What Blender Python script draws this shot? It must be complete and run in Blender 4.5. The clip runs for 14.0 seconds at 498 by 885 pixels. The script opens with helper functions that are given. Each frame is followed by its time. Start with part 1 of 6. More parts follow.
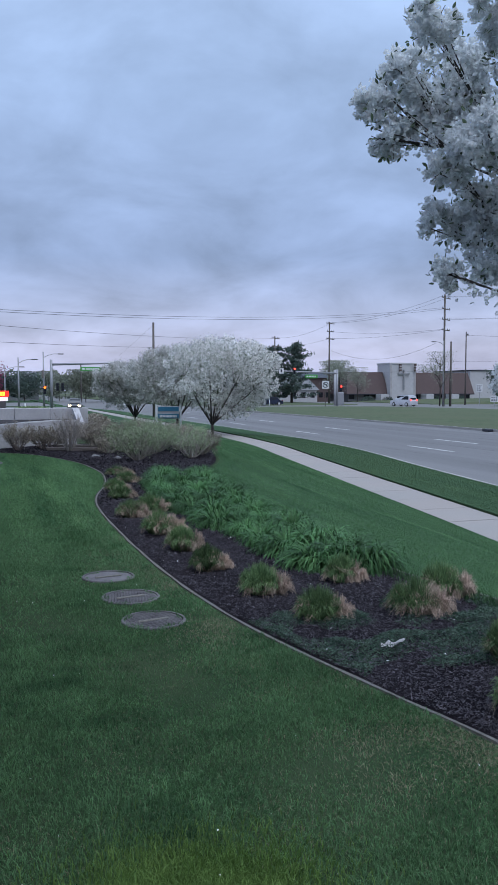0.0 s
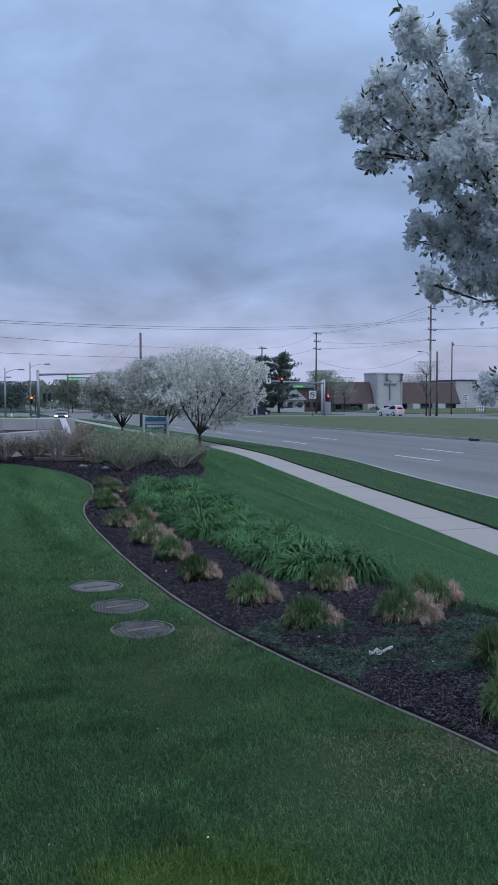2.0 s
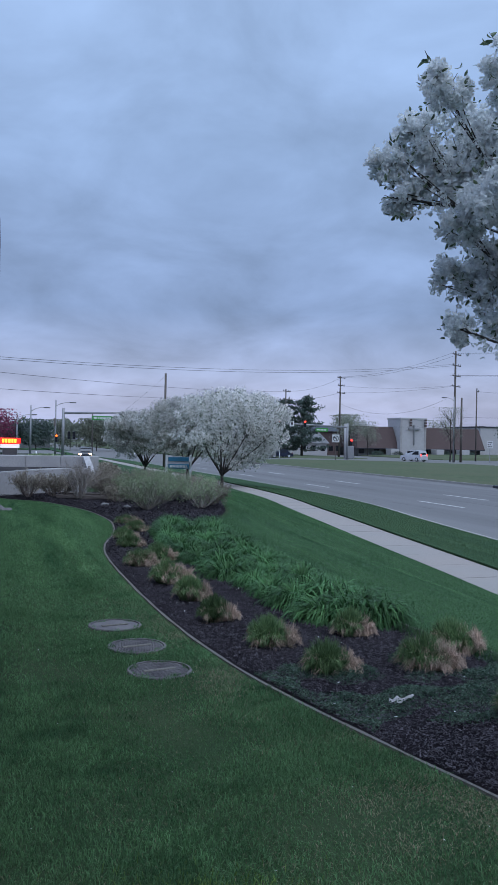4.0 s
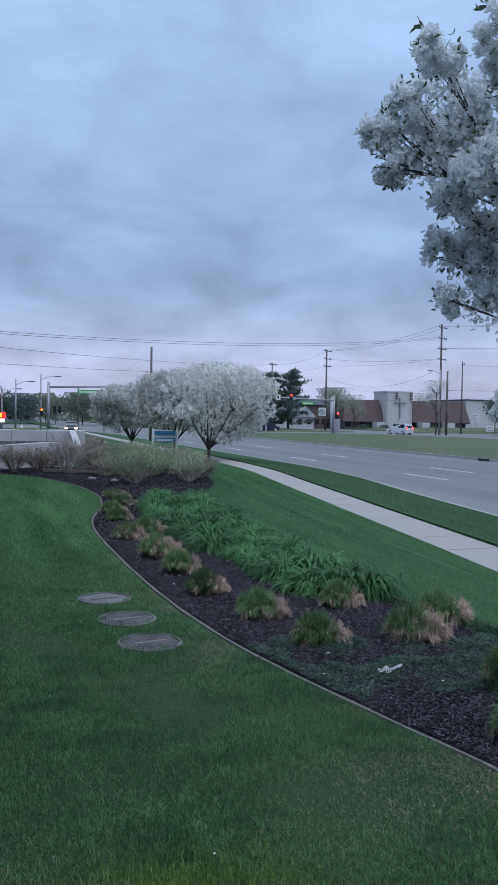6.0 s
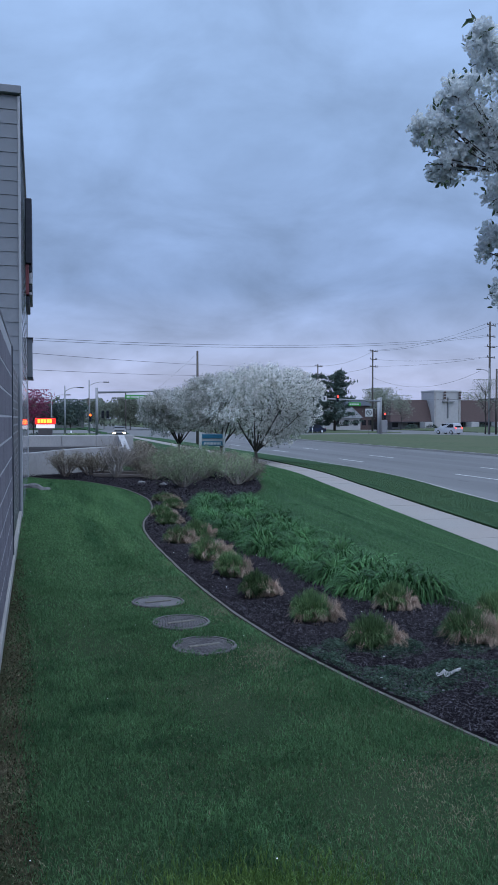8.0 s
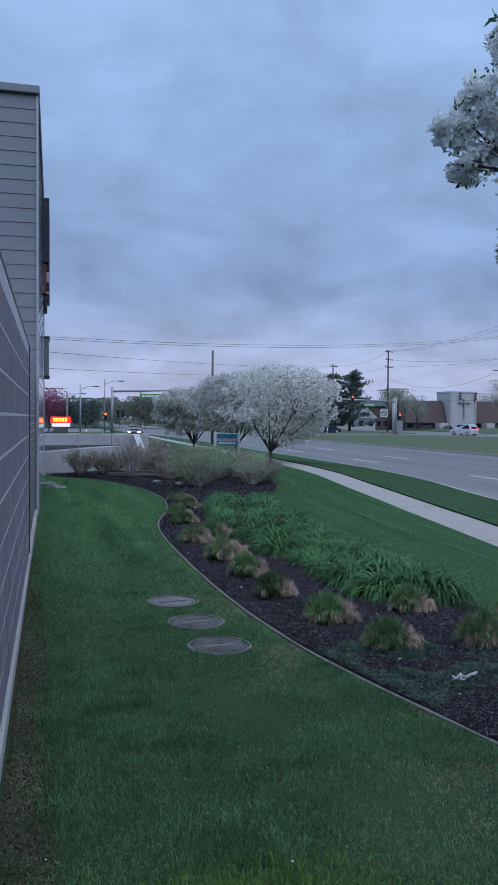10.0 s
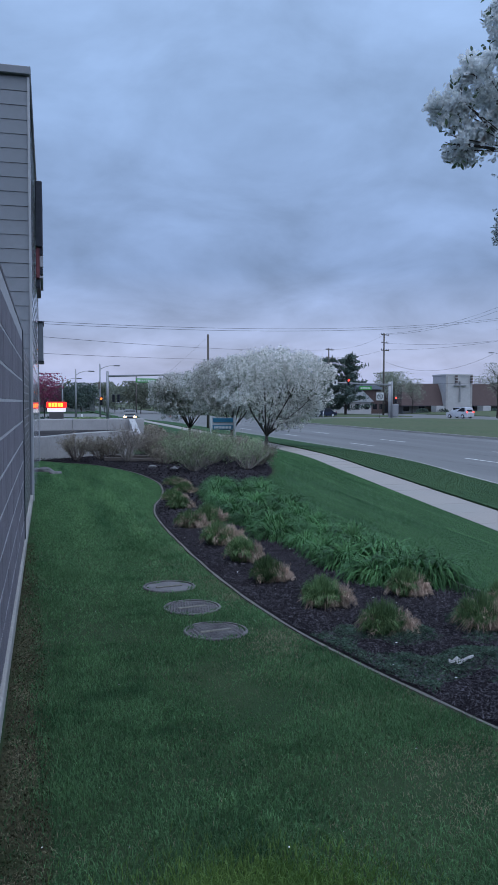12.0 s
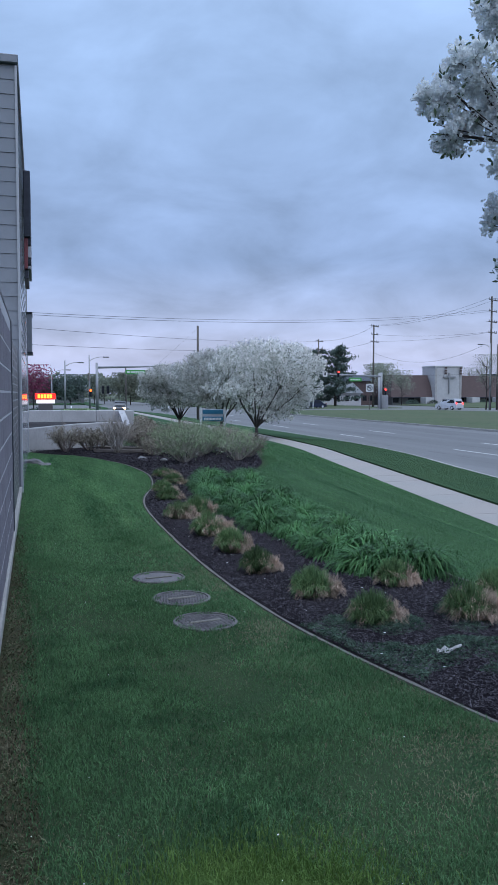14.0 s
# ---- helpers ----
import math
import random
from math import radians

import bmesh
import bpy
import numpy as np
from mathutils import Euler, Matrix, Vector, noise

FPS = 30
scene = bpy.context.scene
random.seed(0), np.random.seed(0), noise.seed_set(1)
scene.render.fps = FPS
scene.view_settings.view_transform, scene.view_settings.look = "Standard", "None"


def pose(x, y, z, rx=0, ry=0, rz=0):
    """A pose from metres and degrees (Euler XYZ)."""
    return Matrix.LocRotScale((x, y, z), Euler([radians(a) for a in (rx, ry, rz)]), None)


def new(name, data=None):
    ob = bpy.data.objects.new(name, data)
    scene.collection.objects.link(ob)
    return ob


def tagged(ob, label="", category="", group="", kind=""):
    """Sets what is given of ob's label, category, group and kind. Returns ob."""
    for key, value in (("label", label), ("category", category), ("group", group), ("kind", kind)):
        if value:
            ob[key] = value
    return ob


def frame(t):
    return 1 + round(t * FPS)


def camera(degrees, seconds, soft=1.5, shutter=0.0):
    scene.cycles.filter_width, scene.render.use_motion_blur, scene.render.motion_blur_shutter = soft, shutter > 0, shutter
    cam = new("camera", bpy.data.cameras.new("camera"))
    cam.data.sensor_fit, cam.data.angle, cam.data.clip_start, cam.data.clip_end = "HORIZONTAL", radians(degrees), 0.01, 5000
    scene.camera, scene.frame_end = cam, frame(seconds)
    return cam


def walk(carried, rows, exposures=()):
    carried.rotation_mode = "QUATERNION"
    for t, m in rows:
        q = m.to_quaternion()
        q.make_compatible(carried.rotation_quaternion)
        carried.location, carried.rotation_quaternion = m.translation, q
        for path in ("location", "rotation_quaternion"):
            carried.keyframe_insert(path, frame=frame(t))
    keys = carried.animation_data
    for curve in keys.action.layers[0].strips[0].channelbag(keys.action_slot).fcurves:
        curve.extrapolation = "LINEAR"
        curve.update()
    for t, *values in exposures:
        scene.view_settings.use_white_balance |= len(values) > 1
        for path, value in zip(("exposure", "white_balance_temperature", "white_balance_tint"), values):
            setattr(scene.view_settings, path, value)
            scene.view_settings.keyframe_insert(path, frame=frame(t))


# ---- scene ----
cam = camera(34.5, 14.0, soft=1.0)
ROWS = [
    (0.0, 0.000, 0.000, 1.500, 86.29, 0.00, -18.30),
    (0.5, -0.016, -0.016, 1.500, 85.96, 0.64, -18.89),
    (1.0, -0.011, -0.015, 1.499, 86.06, 0.59, -19.06),
    (1.5, -0.013, -0.015, 1.501, 86.47, 0.32, -19.27),
    (2.0, -0.015, -0.025, 1.497, 87.00, 0.08, -19.21),
    (2.2, -0.015, -0.025, 1.496, 87.24, 0.02, -19.00),
    (4.3, -0.016, -0.024, 1.484, 90.12, -1.20, -17.55),
    (4.5, -0.011, -0.024, 1.481, 90.12, -1.35, -17.98),
    (4.8, 0.006, -0.017, 1.468, 90.02, -2.05, -21.90),
    (5.0, 0.016, -0.012, 1.460, 89.83, -2.36, -23.82),
    (5.5, -0.010, -0.022, 1.473, 88.55, -1.98, -23.19),
    (6.0, -0.030, -0.009, 1.482, 88.13, -0.96, -18.55),
    (6.5, -0.054, 0.009, 1.487, 88.15, -0.44, -15.33),
    (7.0, -0.060, -0.002, 1.483, 88.15, -0.05, -15.17),
    (7.2, -0.060, 0.000, 1.483, 88.20, -0.05, -15.28),
    (9.3, -0.061, 0.019, 1.485, 88.32, 0.00, -15.00),
    (9.5, -0.062, 0.020, 1.485, 88.32, -0.03, -14.78),
    (10.0, -0.070, 0.020, 1.488, 88.25, -0.41, -14.22),
    (10.5, -0.067, 0.009, 1.497, 88.05, -0.72, -14.24),
    (11.0, -0.061, 0.024, 1.494, 87.74, -0.55, -14.35),
    (11.5, -0.058, 0.048, 1.489, 87.38, -0.28, -14.46),
    (12.0, -0.057, 0.047, 1.492, 87.11, -0.09, -14.51),
    (12.5, -0.063, 0.041, 1.493, 86.90, -0.13, -14.66),
    (13.0, -0.053, 0.051, 1.491, 86.77, -0.08, -14.87),
    (13.5, -0.055, 0.056, 1.491, 86.52, -0.15, -15.06),
    (14.0, -0.053, 0.045, 1.487, 86.51, -0.08, -15.23),
]
walk(cam, [(t, pose(x, y, z, rx, ry, rz)) for t, x, y, z, rx, ry, rz in ROWS],
     exposures=((0.0, 0.30, 6450, 10), (1.0, 0.24, 6400, 10), (2.0, 0.06, 6200, 9), (4.5, 0.08, 6100, 9), (5.0, 0.12, 5950, 8), (5.4, 0.32, 6200, 8), (6.0, 0.26, 6300, 8), (6.6, 0.12, 6000, 8), (7.0, 0.10, 5950, 8), (11.0, 0.04, 5950, 8), (12.5, 0.10, 6050, 8), (13.0, 0.22, 6100, 8), (14.0, 0.30, 6150, 8)))

# ---- sky and sun: an overcast evening ----
world = bpy.data.worlds.new("evening_sky")
scene.world = world
world.use_nodes = True
wt = world.node_tree
for n in list(wt.nodes):
    wt.nodes.remove(n)


def wn(kind, **props):
    n = wt.nodes.new(kind)
    for k, v in props.items():
        setattr(n, k, v)
    return n


def wlink(a, b):
    wt.links.new(a, b)


SUN_EL, SUN_AZ = radians(4), radians(200)
coord = wn("ShaderNodeTexCoord")
sep = wn("ShaderNodeSeparateXYZ")
wlink(coord.outputs["Generated"], sep.inputs[0])
# clouds lie on a flat layer overhead, so they are drawn out towards the horizon
low = wn("ShaderNodeMath", operation="MAXIMUM")
low.inputs[1].default_value = 0.0
wlink(sep.outputs["Z"], low.inputs[0])
lift = wn("ShaderNodeMath", operation="ADD")
lift.inputs[1].default_value = 0.34
wlink(low.outputs[0], lift.inputs[0])
flat = wn("ShaderNodeVectorMath", operation="DIVIDE")
wlink(coord.outputs["Generated"], flat.inputs[0])
both = wn("ShaderNodeCombineXYZ")
for k in range(3):
    wlink(lift.outputs[0], both.inputs[k])
wlink(both.outputs[0], flat.inputs[1])
puffs = wn("ShaderNodeTexNoise")
puffs.inputs["Scale"].default_value, puffs.inputs["Detail"].default_value = 3.0, 6.0
puffs.inputs["Roughness"].default_value, puffs.inputs["Distortion"].default_value = 0.54, 0.3
wlink(flat.outputs[0], puffs.inputs["Vector"])
sky_by_height = wn("ShaderNodeValToRGB")
r = sky_by_height.color_ramp
r.elements[0].position, r.elements[0].color = 0.0, (0.43, 0.475, 0.70, 1)
r.elements[1].position, r.elements[1].color = 1.0, (1.00, 1.20, 1.62, 1)
for pos, col in ((0.05, (0.485, 0.525, 0.75, 1)), (0.10, (0.37, 0.44, 0.67, 1)), (0.16, (0.29, 0.39, 0.64, 1)), (0.34, (0.33, 0.455, 0.71, 1)), (0.48, (0.375, 0.515, 0.785, 1))):
    e = r.elements.new(pos)
    e.color = col
wlink(low.outputs[0], sky_by_height.inputs[0])
shade = wn("ShaderNodeMapRange")
shade.inputs["From Min"].default_value, shade.inputs["From Max"].default_value = 0.3, 0.72
shade.inputs["To Min"].default_value, shade.inputs["To Max"].default_value = 0.76, 1.26
wlink(puffs.outputs["Fac"], shade.inputs["Value"])
clouded = wn("ShaderNodeVectorMath", operation="SCALE")
wlink(sky_by_height.outputs[0], clouded.inputs[0])
wlink(shade.outputs[0], clouded.inputs["Scale"])
clear = wn("ShaderNodeTexSky", sky_type="NISHITA", sun_disc=False, sun_elevation=SUN_EL, sun_rotation=SUN_AZ)
clouds = wn("ShaderNodeBackground")
clouds.inputs["Strength"].default_value = 0.85
wlink(clouded.outputs[0], clouds.inputs["Color"])
behind = wn("ShaderNodeBackground")
behind.inputs["Strength"].default_value = 0.012
wlink(clear.outputs[0], behind.inputs["Color"])
total = wn("ShaderNodeAddShader")
wlink(clouds.outputs[0], total.inputs[0])
wlink(behind.outputs[0], total.inputs[1])
wout = wn("ShaderNodeOutputWorld")
wlink(total.outputs[0], wout.inputs["Surface"])

sun = new("sun", bpy.data.lights.new("sun", "SUN"))
sun.data.energy, sun.data.angle, sun.data.color = 1.3, radians(70), (0.95, 0.97, 1.0)
sun.matrix_world = pose(0, 0, 30, 28, 0, 20)


# ---- materials ----
def mat(name, a, b, scale=20.0, rough=0.8, metal=0.0, bump=0.3, fine=8.0, big=0.0, big_col=None, rnd=0.0, coords="Object", translucent=0.0, sheen=None, stretch=None):
    """A surface between the colours a and b: a fine grain, a wide stain and a little relief. rnd: how much each object or island differs."""
    m = bpy.data.materials.new(name)
    m.use_nodes = True
    nt = m.node_tree
    p = nt.nodes["Principled BSDF"]
    p.inputs["Roughness"].default_value, p.inputs["Metallic"].default_value = rough, metal
    if sheen is not None:
        p.inputs["Specular IOR Level"].default_value = sheen
    tc = nt.nodes.new("ShaderNodeTexCoord")
    src = tc.outputs[coords]
    if stretch:
        mp = nt.nodes.new("ShaderNodeMapping")
        mp.inputs["Scale"].default_value = stretch
        nt.links.new(src, mp.inputs[0])
        src = mp.outputs[0]
    n1 = nt.nodes.new("ShaderNodeTexNoise")
    n1.inputs["Scale"].default_value, n1.inputs["Detail"].default_value, n1.inputs["Roughness"].default_value = scale, 6.0, 0.65
    nt.links.new(src, n1.inputs["Vector"])
    ramp = nt.nodes.new("ShaderNodeValToRGB")
    ramp.color_ramp.elements[0].position, ramp.color_ramp.elements[1].position = 0.32, 0.68
    ramp.color_ramp.elements[0].color, ramp.color_ramp.elements[1].color = (*a, 1), (*b, 1)
    nt.links.new(n1.outputs["Fac"], ramp.inputs[0])
    out = ramp.outputs[0]
    if big:
        n2 = nt.nodes.new("ShaderNodeTexNoise")
        n2.inputs["Scale"].default_value, n2.inputs["Detail"].default_value = big, 4.0
        nt.links.new(src, n2.inputs["Vector"])
        mr = nt.nodes.new("ShaderNodeMapRange")
        mr.inputs["From Min"].default_value, mr.inputs["From Max"].default_value = 0.38, 0.66
        nt.links.new(n2.outputs["Fac"], mr.inputs["Value"])
        mx = nt.nodes.new("ShaderNodeMix")
        mx.data_type = "RGBA"
        nt.links.new(mr.outputs[0], mx.inputs[0])
        nt.links.new(out, mx.inputs[6])
        mx.inputs[7].default_value = (*(big_col or b), 1)
        out = mx.outputs[2]
    if rnd:
        gi = nt.nodes.new("ShaderNodeNewGeometry")
        oi = nt.nodes.new("ShaderNodeObjectInfo")
        ad = nt.nodes.new("ShaderNodeMath")
        ad.operation = "ADD"
        nt.links.new(gi.outputs["Random Per Island"], ad.inputs[0])
        nt.links.new(oi.outputs["Random"], ad.inputs[1])
        mr2 = nt.nodes.new("ShaderNodeMapRange")
        mr2.inputs["From Max"].default_value = 2.0
        mr2.inputs["To Min"].default_value, mr2.inputs["To Max"].default_value = 1 - rnd, 1 + rnd
        nt.links.new(ad.outputs[0], mr2.inputs["Value"])
        sc = nt.nodes.new("ShaderNodeVectorMath")
        sc.operation = "SCALE"
        nt.links.new(out, sc.inputs[0])
        nt.links.new(mr2.outputs[0], sc.inputs["Scale"])
        out = sc.outputs[0]
    nt.links.new(out, p.inputs["Base Color"])
    if bump:
        n3 = nt.nodes.new("ShaderNodeTexNoise")
        n3.inputs["Scale"].default_value, n3.inputs["Detail"].default_value = scale * fine / 4, 4.0
        nt.links.new(src, n3.inputs["Vector"])
        bp = nt.nodes.new("ShaderNodeBump")
        bp.inputs["Strength"].default_value, bp.inputs["Distance"].default_value = bump, 0.01
        nt.links.new(n3.outputs["Fac"], bp.inputs["Height"])
        nt.links.new(bp.outputs[0], p.inputs["Normal"])
    if translucent:
        tr = nt.nodes.new("ShaderNodeBsdfTranslucent")
        nt.links.new(out, tr.inputs["Color"])
        ms = nt.nodes.new("ShaderNodeMixShader")
        ms.inputs[0].default_value = translucent
        nt.links.new(p.outputs[0], ms.inputs[1])
        nt.links.new(tr.outputs[0], ms.inputs[2])
        nt.links.new(ms.outputs[0], nt.nodes["Material Output"].inputs["Surface"])
    return m


def glow(name, col, strength):
    m = bpy.data.materials.new(name)
    m.use_nodes = True
    p = m.node_tree.nodes["Principled BSDF"]
    p.inputs["Base Color"].default_value = (*col, 1)
    p.inputs["Emission Color"].default_value = (*col, 1)
    p.inputs["Emission Strength"].default_value = strength
    return m


M_LAWN = mat("lawn_turf", (0.012, 0.030, 0.014), (0.050, 0.088, 0.042), 60, 0.95, bump=0.8, big=1.3, big_col=(0.046, 0.070, 0.036), sheen=0.05)
M_TURF = mat("slope_turf", (0.026, 0.058, 0.030), (0.062, 0.118, 0.058), 2.0, 0.95, bump=0.6, fine=120, big=0.7, big_col=(0.042, 0.086, 0.044), sheen=0.05, stretch=(1.5, 0.2, 1))
M_BLADE = mat("grass_blade", (0.013, 0.052, 0.024), (0.152, 0.290, 0.133), 3.0, 0.65, bump=0, big=1.1, big_col=(0.090, 0.175, 0.081), rnd=0.7, translucent=0.3, sheen=0.08)
# lighter copy of the blade colour: brightness of grass seen at a low angle
M_BLADE_LIT = mat("lit_grass_blade", (0.046, 0.122, 0.057), (0.174, 0.327, 0.146), 2.2, 0.7, bump=0, big=0.8, big_col=(0.109, 0.216, 0.098), rnd=0.45, translucent=0.3, sheen=0.08, stretch=(1.6, 0.16, 1))
M_VERGE = mat("dry_verge_grass", (0.056, 0.112, 0.058), (0.118, 0.193, 0.096), 2.5, 0.75, bump=0, big=0.6, big_col=(0.118, 0.179, 0.084), rnd=0.5, translucent=0.25, sheen=0.2, stretch=(1, 0.4, 1))
M_MEDIAN = mat("median_turf", (0.058, 0.084, 0.048), (0.108, 0.134, 0.078), 3, 0.95, bump=0.5, big=0.25, big_col=(0.098, 0.114, 0.070), sheen=0.1, stretch=(1, 0.5, 1))
M_YOUNG = mat("young_grass", (0.095, 0.185, 0.045), (0.17, 0.275, 0.075), 5, 0.7, bump=0, rnd=0.5, translucent=0.3, sheen=0.25)
M_SEAM = mat("tar_seam", (0.035, 0.035, 0.036), (0.06, 0.06, 0.062), 12, 0.7, bump=0.2)
M_STRAW = mat("dead_thatch", (0.16, 0.155, 0.10), (0.36, 0.335, 0.23), 20, 0.85, bump=0, rnd=0.4, sheen=0.1)
M_ROAD = mat("worn_asphalt", (0.098, 0.098, 0.101), (0.142, 0.142, 0.145), 60, 0.85, bump=0.4, big=0.55, big_col=(0.165, 0.165, 0.168), stretch=(1, 0.035, 1))
# ramp asphalt with the shade of the cut put into its colour
M_RAMP = mat("shaded_asphalt", (0.026, 0.025, 0.027), (0.050, 0.048, 0.052), 14, 0.95, bump=0.4, big=0.6, big_col=(0.062, 0.060, 0.064), sheen=0.02)
M_FAR_ROAD = mat("far_asphalt", (0.12, 0.12, 0.122), (0.17, 0.17, 0.172), 40, 0.85, bump=0.2, big=0.2, big_col=(0.15, 0.15, 0.15))
M_PAINT = mat("road_paint", (0.5, 0.5, 0.5), (0.72, 0.72, 0.70), 30, 0.6, bump=0.2, big=3, big_col=(0.45, 0.45, 0.44))
M_CONC = mat("concrete_walk", (0.265, 0.24, 0.222), (0.34, 0.308, 0.288), 40, 0.85, bump=0.3, big=0.5, big_col=(0.285, 0.27, 0.255), rnd=0.03)
M_KERB = mat("kerb_concrete", (0.30, 0.29, 0.275), (0.42, 0.41, 0.39), 25, 0.85, bump=0.4, big=0.8, big_col=(0.30, 0.29, 0.28))
M_WALLC = mat("cast_concrete", (0.36, 0.352, 0.36), (0.47, 0.462, 0.47), 14, 0.85, bump=0.3, big=0.9, big_col=(0.34, 0.332, 0.34))
M_BLOCK = mat("dark_block", (0.105, 0.094, 0.120), (0.250, 0.228, 0.265), 34, 0.85, bump=0.9, big=2.2, big_col=(0.195, 0.178, 0.208), rnd=0.16, stretch=(1, 1, 0.22))
M_BLOCK_L = mat("plum_brick", (0.075, 0.068, 0.075), (0.125, 0.112, 0.12), 22, 0.4, bump=0.3, big=1.5, big_col=(0.1, 0.09, 0.10), rnd=0.2)
M_MORTAR = mat("mortar", (0.40, 0.39, 0.42), (0.54, 0.53, 0.56), 40, 0.9, bump=0.5)
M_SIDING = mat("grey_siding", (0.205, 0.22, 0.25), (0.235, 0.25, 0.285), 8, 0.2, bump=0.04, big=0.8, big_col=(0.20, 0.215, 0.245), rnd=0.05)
M_TRIM = mat("pale_trim", (0.34, 0.355, 0.39), (0.40, 0.41, 0.45), 8, 0.5, bump=0.1)
# road face of the same siding: its brighter light put into a paler colour
M_SIDING_LIT = mat("lit_gloss_siding", (0.34, 0.355, 0.39), (0.39, 0.40, 0.44), 8, 0.10, bump=0, sheen=0.6)
M_SOIL = mat("bare_soil", (0.020, 0.020, 0.013), (0.120, 0.112, 0.070), 55, 0.95, bump=1.0, big=5.0, big_col=(0.052, 0.064, 0.034), rnd=0.5, sheen=0.05)
M_CAP = mat("metal_coping", (0.17, 0.185, 0.215), (0.21, 0.225, 0.255), 6, 0.4, metal=0.3, bump=0.05)
M_DARK = mat("dark_metal", (0.020, 0.024, 0.036), (0.036, 0.041, 0.058), 12, 0.45, metal=0.3, bump=0.1)
M_RED = mat("red_panel", (0.13, 0.03, 0.04), (0.20, 0.05, 0.06), 12, 0.5, bump=0.05)
M_MULCH = mat("shredded_bark", (0.005, 0.004, 0.006), (0.022, 0.019, 0.024), 45, 0.95, bump=1.0, big=2.0, big_col=(0.026, 0.022, 0.027), sheen=0.03)
M_CHIP = mat("bark_chip", (0.004, 0.0035, 0.006), (0.104, 0.097, 0.112), 26, 0.8, bump=0.3, rnd=0.95, sheen=0.06)
M_EDGE = mat("weathered_edging", (0.072, 0.070, 0.062), (0.205, 0.195, 0.170), 30, 0.85, bump=0.3, big=3, big_col=(0.13, 0.125, 0.12))
M_COVER = mat("cast_cover", (0.066, 0.062, 0.070), (0.125, 0.117, 0.128), 40, 0.8, bump=0.5, big=7, big_col=(0.15, 0.145, 0.15))
M_LILY = mat("lily_leaf", (0.028, 0.087, 0.032), (0.123, 0.252, 0.099), 5, 0.45, bump=0, big=1.2, big_col=(0.071, 0.176, 0.065), rnd=0.65, translucent=0.25, sheen=0.12)
M_TUFT = mat("green_tuft", (0.039, 0.087, 0.037), (0.184, 0.276, 0.126), 14, 0.65, bump=0, rnd=0.85, translucent=0.2, sheen=0.08)
M_DRY = mat("dry_tuft", (0.24, 0.18, 0.145), (0.56, 0.44, 0.36), 12, 0.8, bump=0, rnd=0.7, translucent=0.15, sheen=0.1)
M_BARK = mat("grey_bark", (0.028, 0.024, 0.024), (0.075, 0.064, 0.060), 25, 0.9, bump=0.8, stretch=(1, 1, 0.3))
M_PETAL = mat("white_petal", (0.67, 0.705, 0.72), (0.83, 0.86, 0.87), 30, 0.6, bump=0, rnd=0.22, translucent=0.5, sheen=0.2)
M_PETAL_FAR = mat("ivory_petal", (0.726, 0.704, 0.693), (0.950, 0.950, 0.946), 3, 0.7, bump=0, big=0.9, big_col=(0.726, 0.710, 0.682), rnd=0.3, translucent=0.48, sheen=0.1)
M_LEAF = mat("young_leaf", (0.050, 0.082, 0.050), (0.13, 0.18, 0.10), 20, 0.55, bump=0, rnd=0.5, translucent=0.25, sheen=0.3)
M_TWIG = mat("pale_twig", (0.23, 0.20, 0.18), (0.42, 0.39, 0.36), 12, 0.85, bump=0, rnd=0.4)
# shrub colours, raised by a fifth to include the bright veil of lens flare
M_TWIG_RED = mat("red_twig", (0.132, 0.108, 0.102), (0.264, 0.222, 0.210), 12, 0.85, bump=0, rnd=0.4)
M_BUD = mat("bud_leaf", (0.147, 0.212, 0.118), (0.366, 0.454, 0.266), 12, 0.7, bump=0, rnd=0.5, translucent=0.2)
M_BUD_RED = mat("russet_leaf", (0.159, 0.147, 0.118), (0.342, 0.301, 0.236), 12, 0.7, bump=0, rnd=0.5, translucent=0.2)
# needles and pale spring leaf, both lightened further to carry the distance haze
M_PINE = mat("hazed_pine_needles", (0.058, 0.086, 0.078), (0.117, 0.156, 0.138), 2, 0.8, bump=0, rnd=0.5, sheen=0.1, translucent=0.15)
M_FARLEAF = mat("hazed_far_foliage", (0.172, 0.201, 0.161), (0.333, 0.356, 0.287), 0.6, 0.85, bump=0, rnd=0.45, sheen=0.1, translucent=0.42)
M_MAGENTA = mat("plum_foliage", (0.195, 0.027, 0.090), (0.405, 0.075, 0.180), 1, 0.8, bump=0, rnd=0.5, translucent=0.2)
M_COVERLEAF = mat("groundcover_leaf", (0.019, 0.048, 0.034), (0.098, 0.145, 0.106), 12, 0.6, bump=0, rnd=0.8, sheen=0.08)
M_WOOD = mat("pole_wood", (0.075, 0.065, 0.060), (0.14, 0.125, 0.115), 5, 0.85, bump=0.3, stretch=(1, 1, 0.1))
M_GALV = mat("galvanised_steel", (0.26, 0.27, 0.29), (0.34, 0.35, 0.37), 6, 0.5, metal=0.4, bump=0.05)
M_WIRE = mat("black_cable", (0.03, 0.03, 0.035), (0.05, 0.05, 0.055), 3, 0.6, bump=0)
# brown with its saturation lowered to put the haze into the colour
M_BROWN = mat("hazed_brown_shingle", (0.082, 0.058, 0.058), (0.115, 0.080, 0.078), 3, 0.85, bump=0.3, big=0.3, big_col=(0.095, 0.068, 0.067))
M_STUCCO = mat("pale_stucco", (0.42, 0.42, 0.44), (0.50, 0.50, 0.52), 2, 0.85, bump=0.2, big=0.2, big_col=(0.44, 0.44, 0.46))
M_WHITE = mat("white_paint", (0.62, 0.63, 0.65), (0.74, 0.75, 0.77), 6, 0.5, bump=0.05)
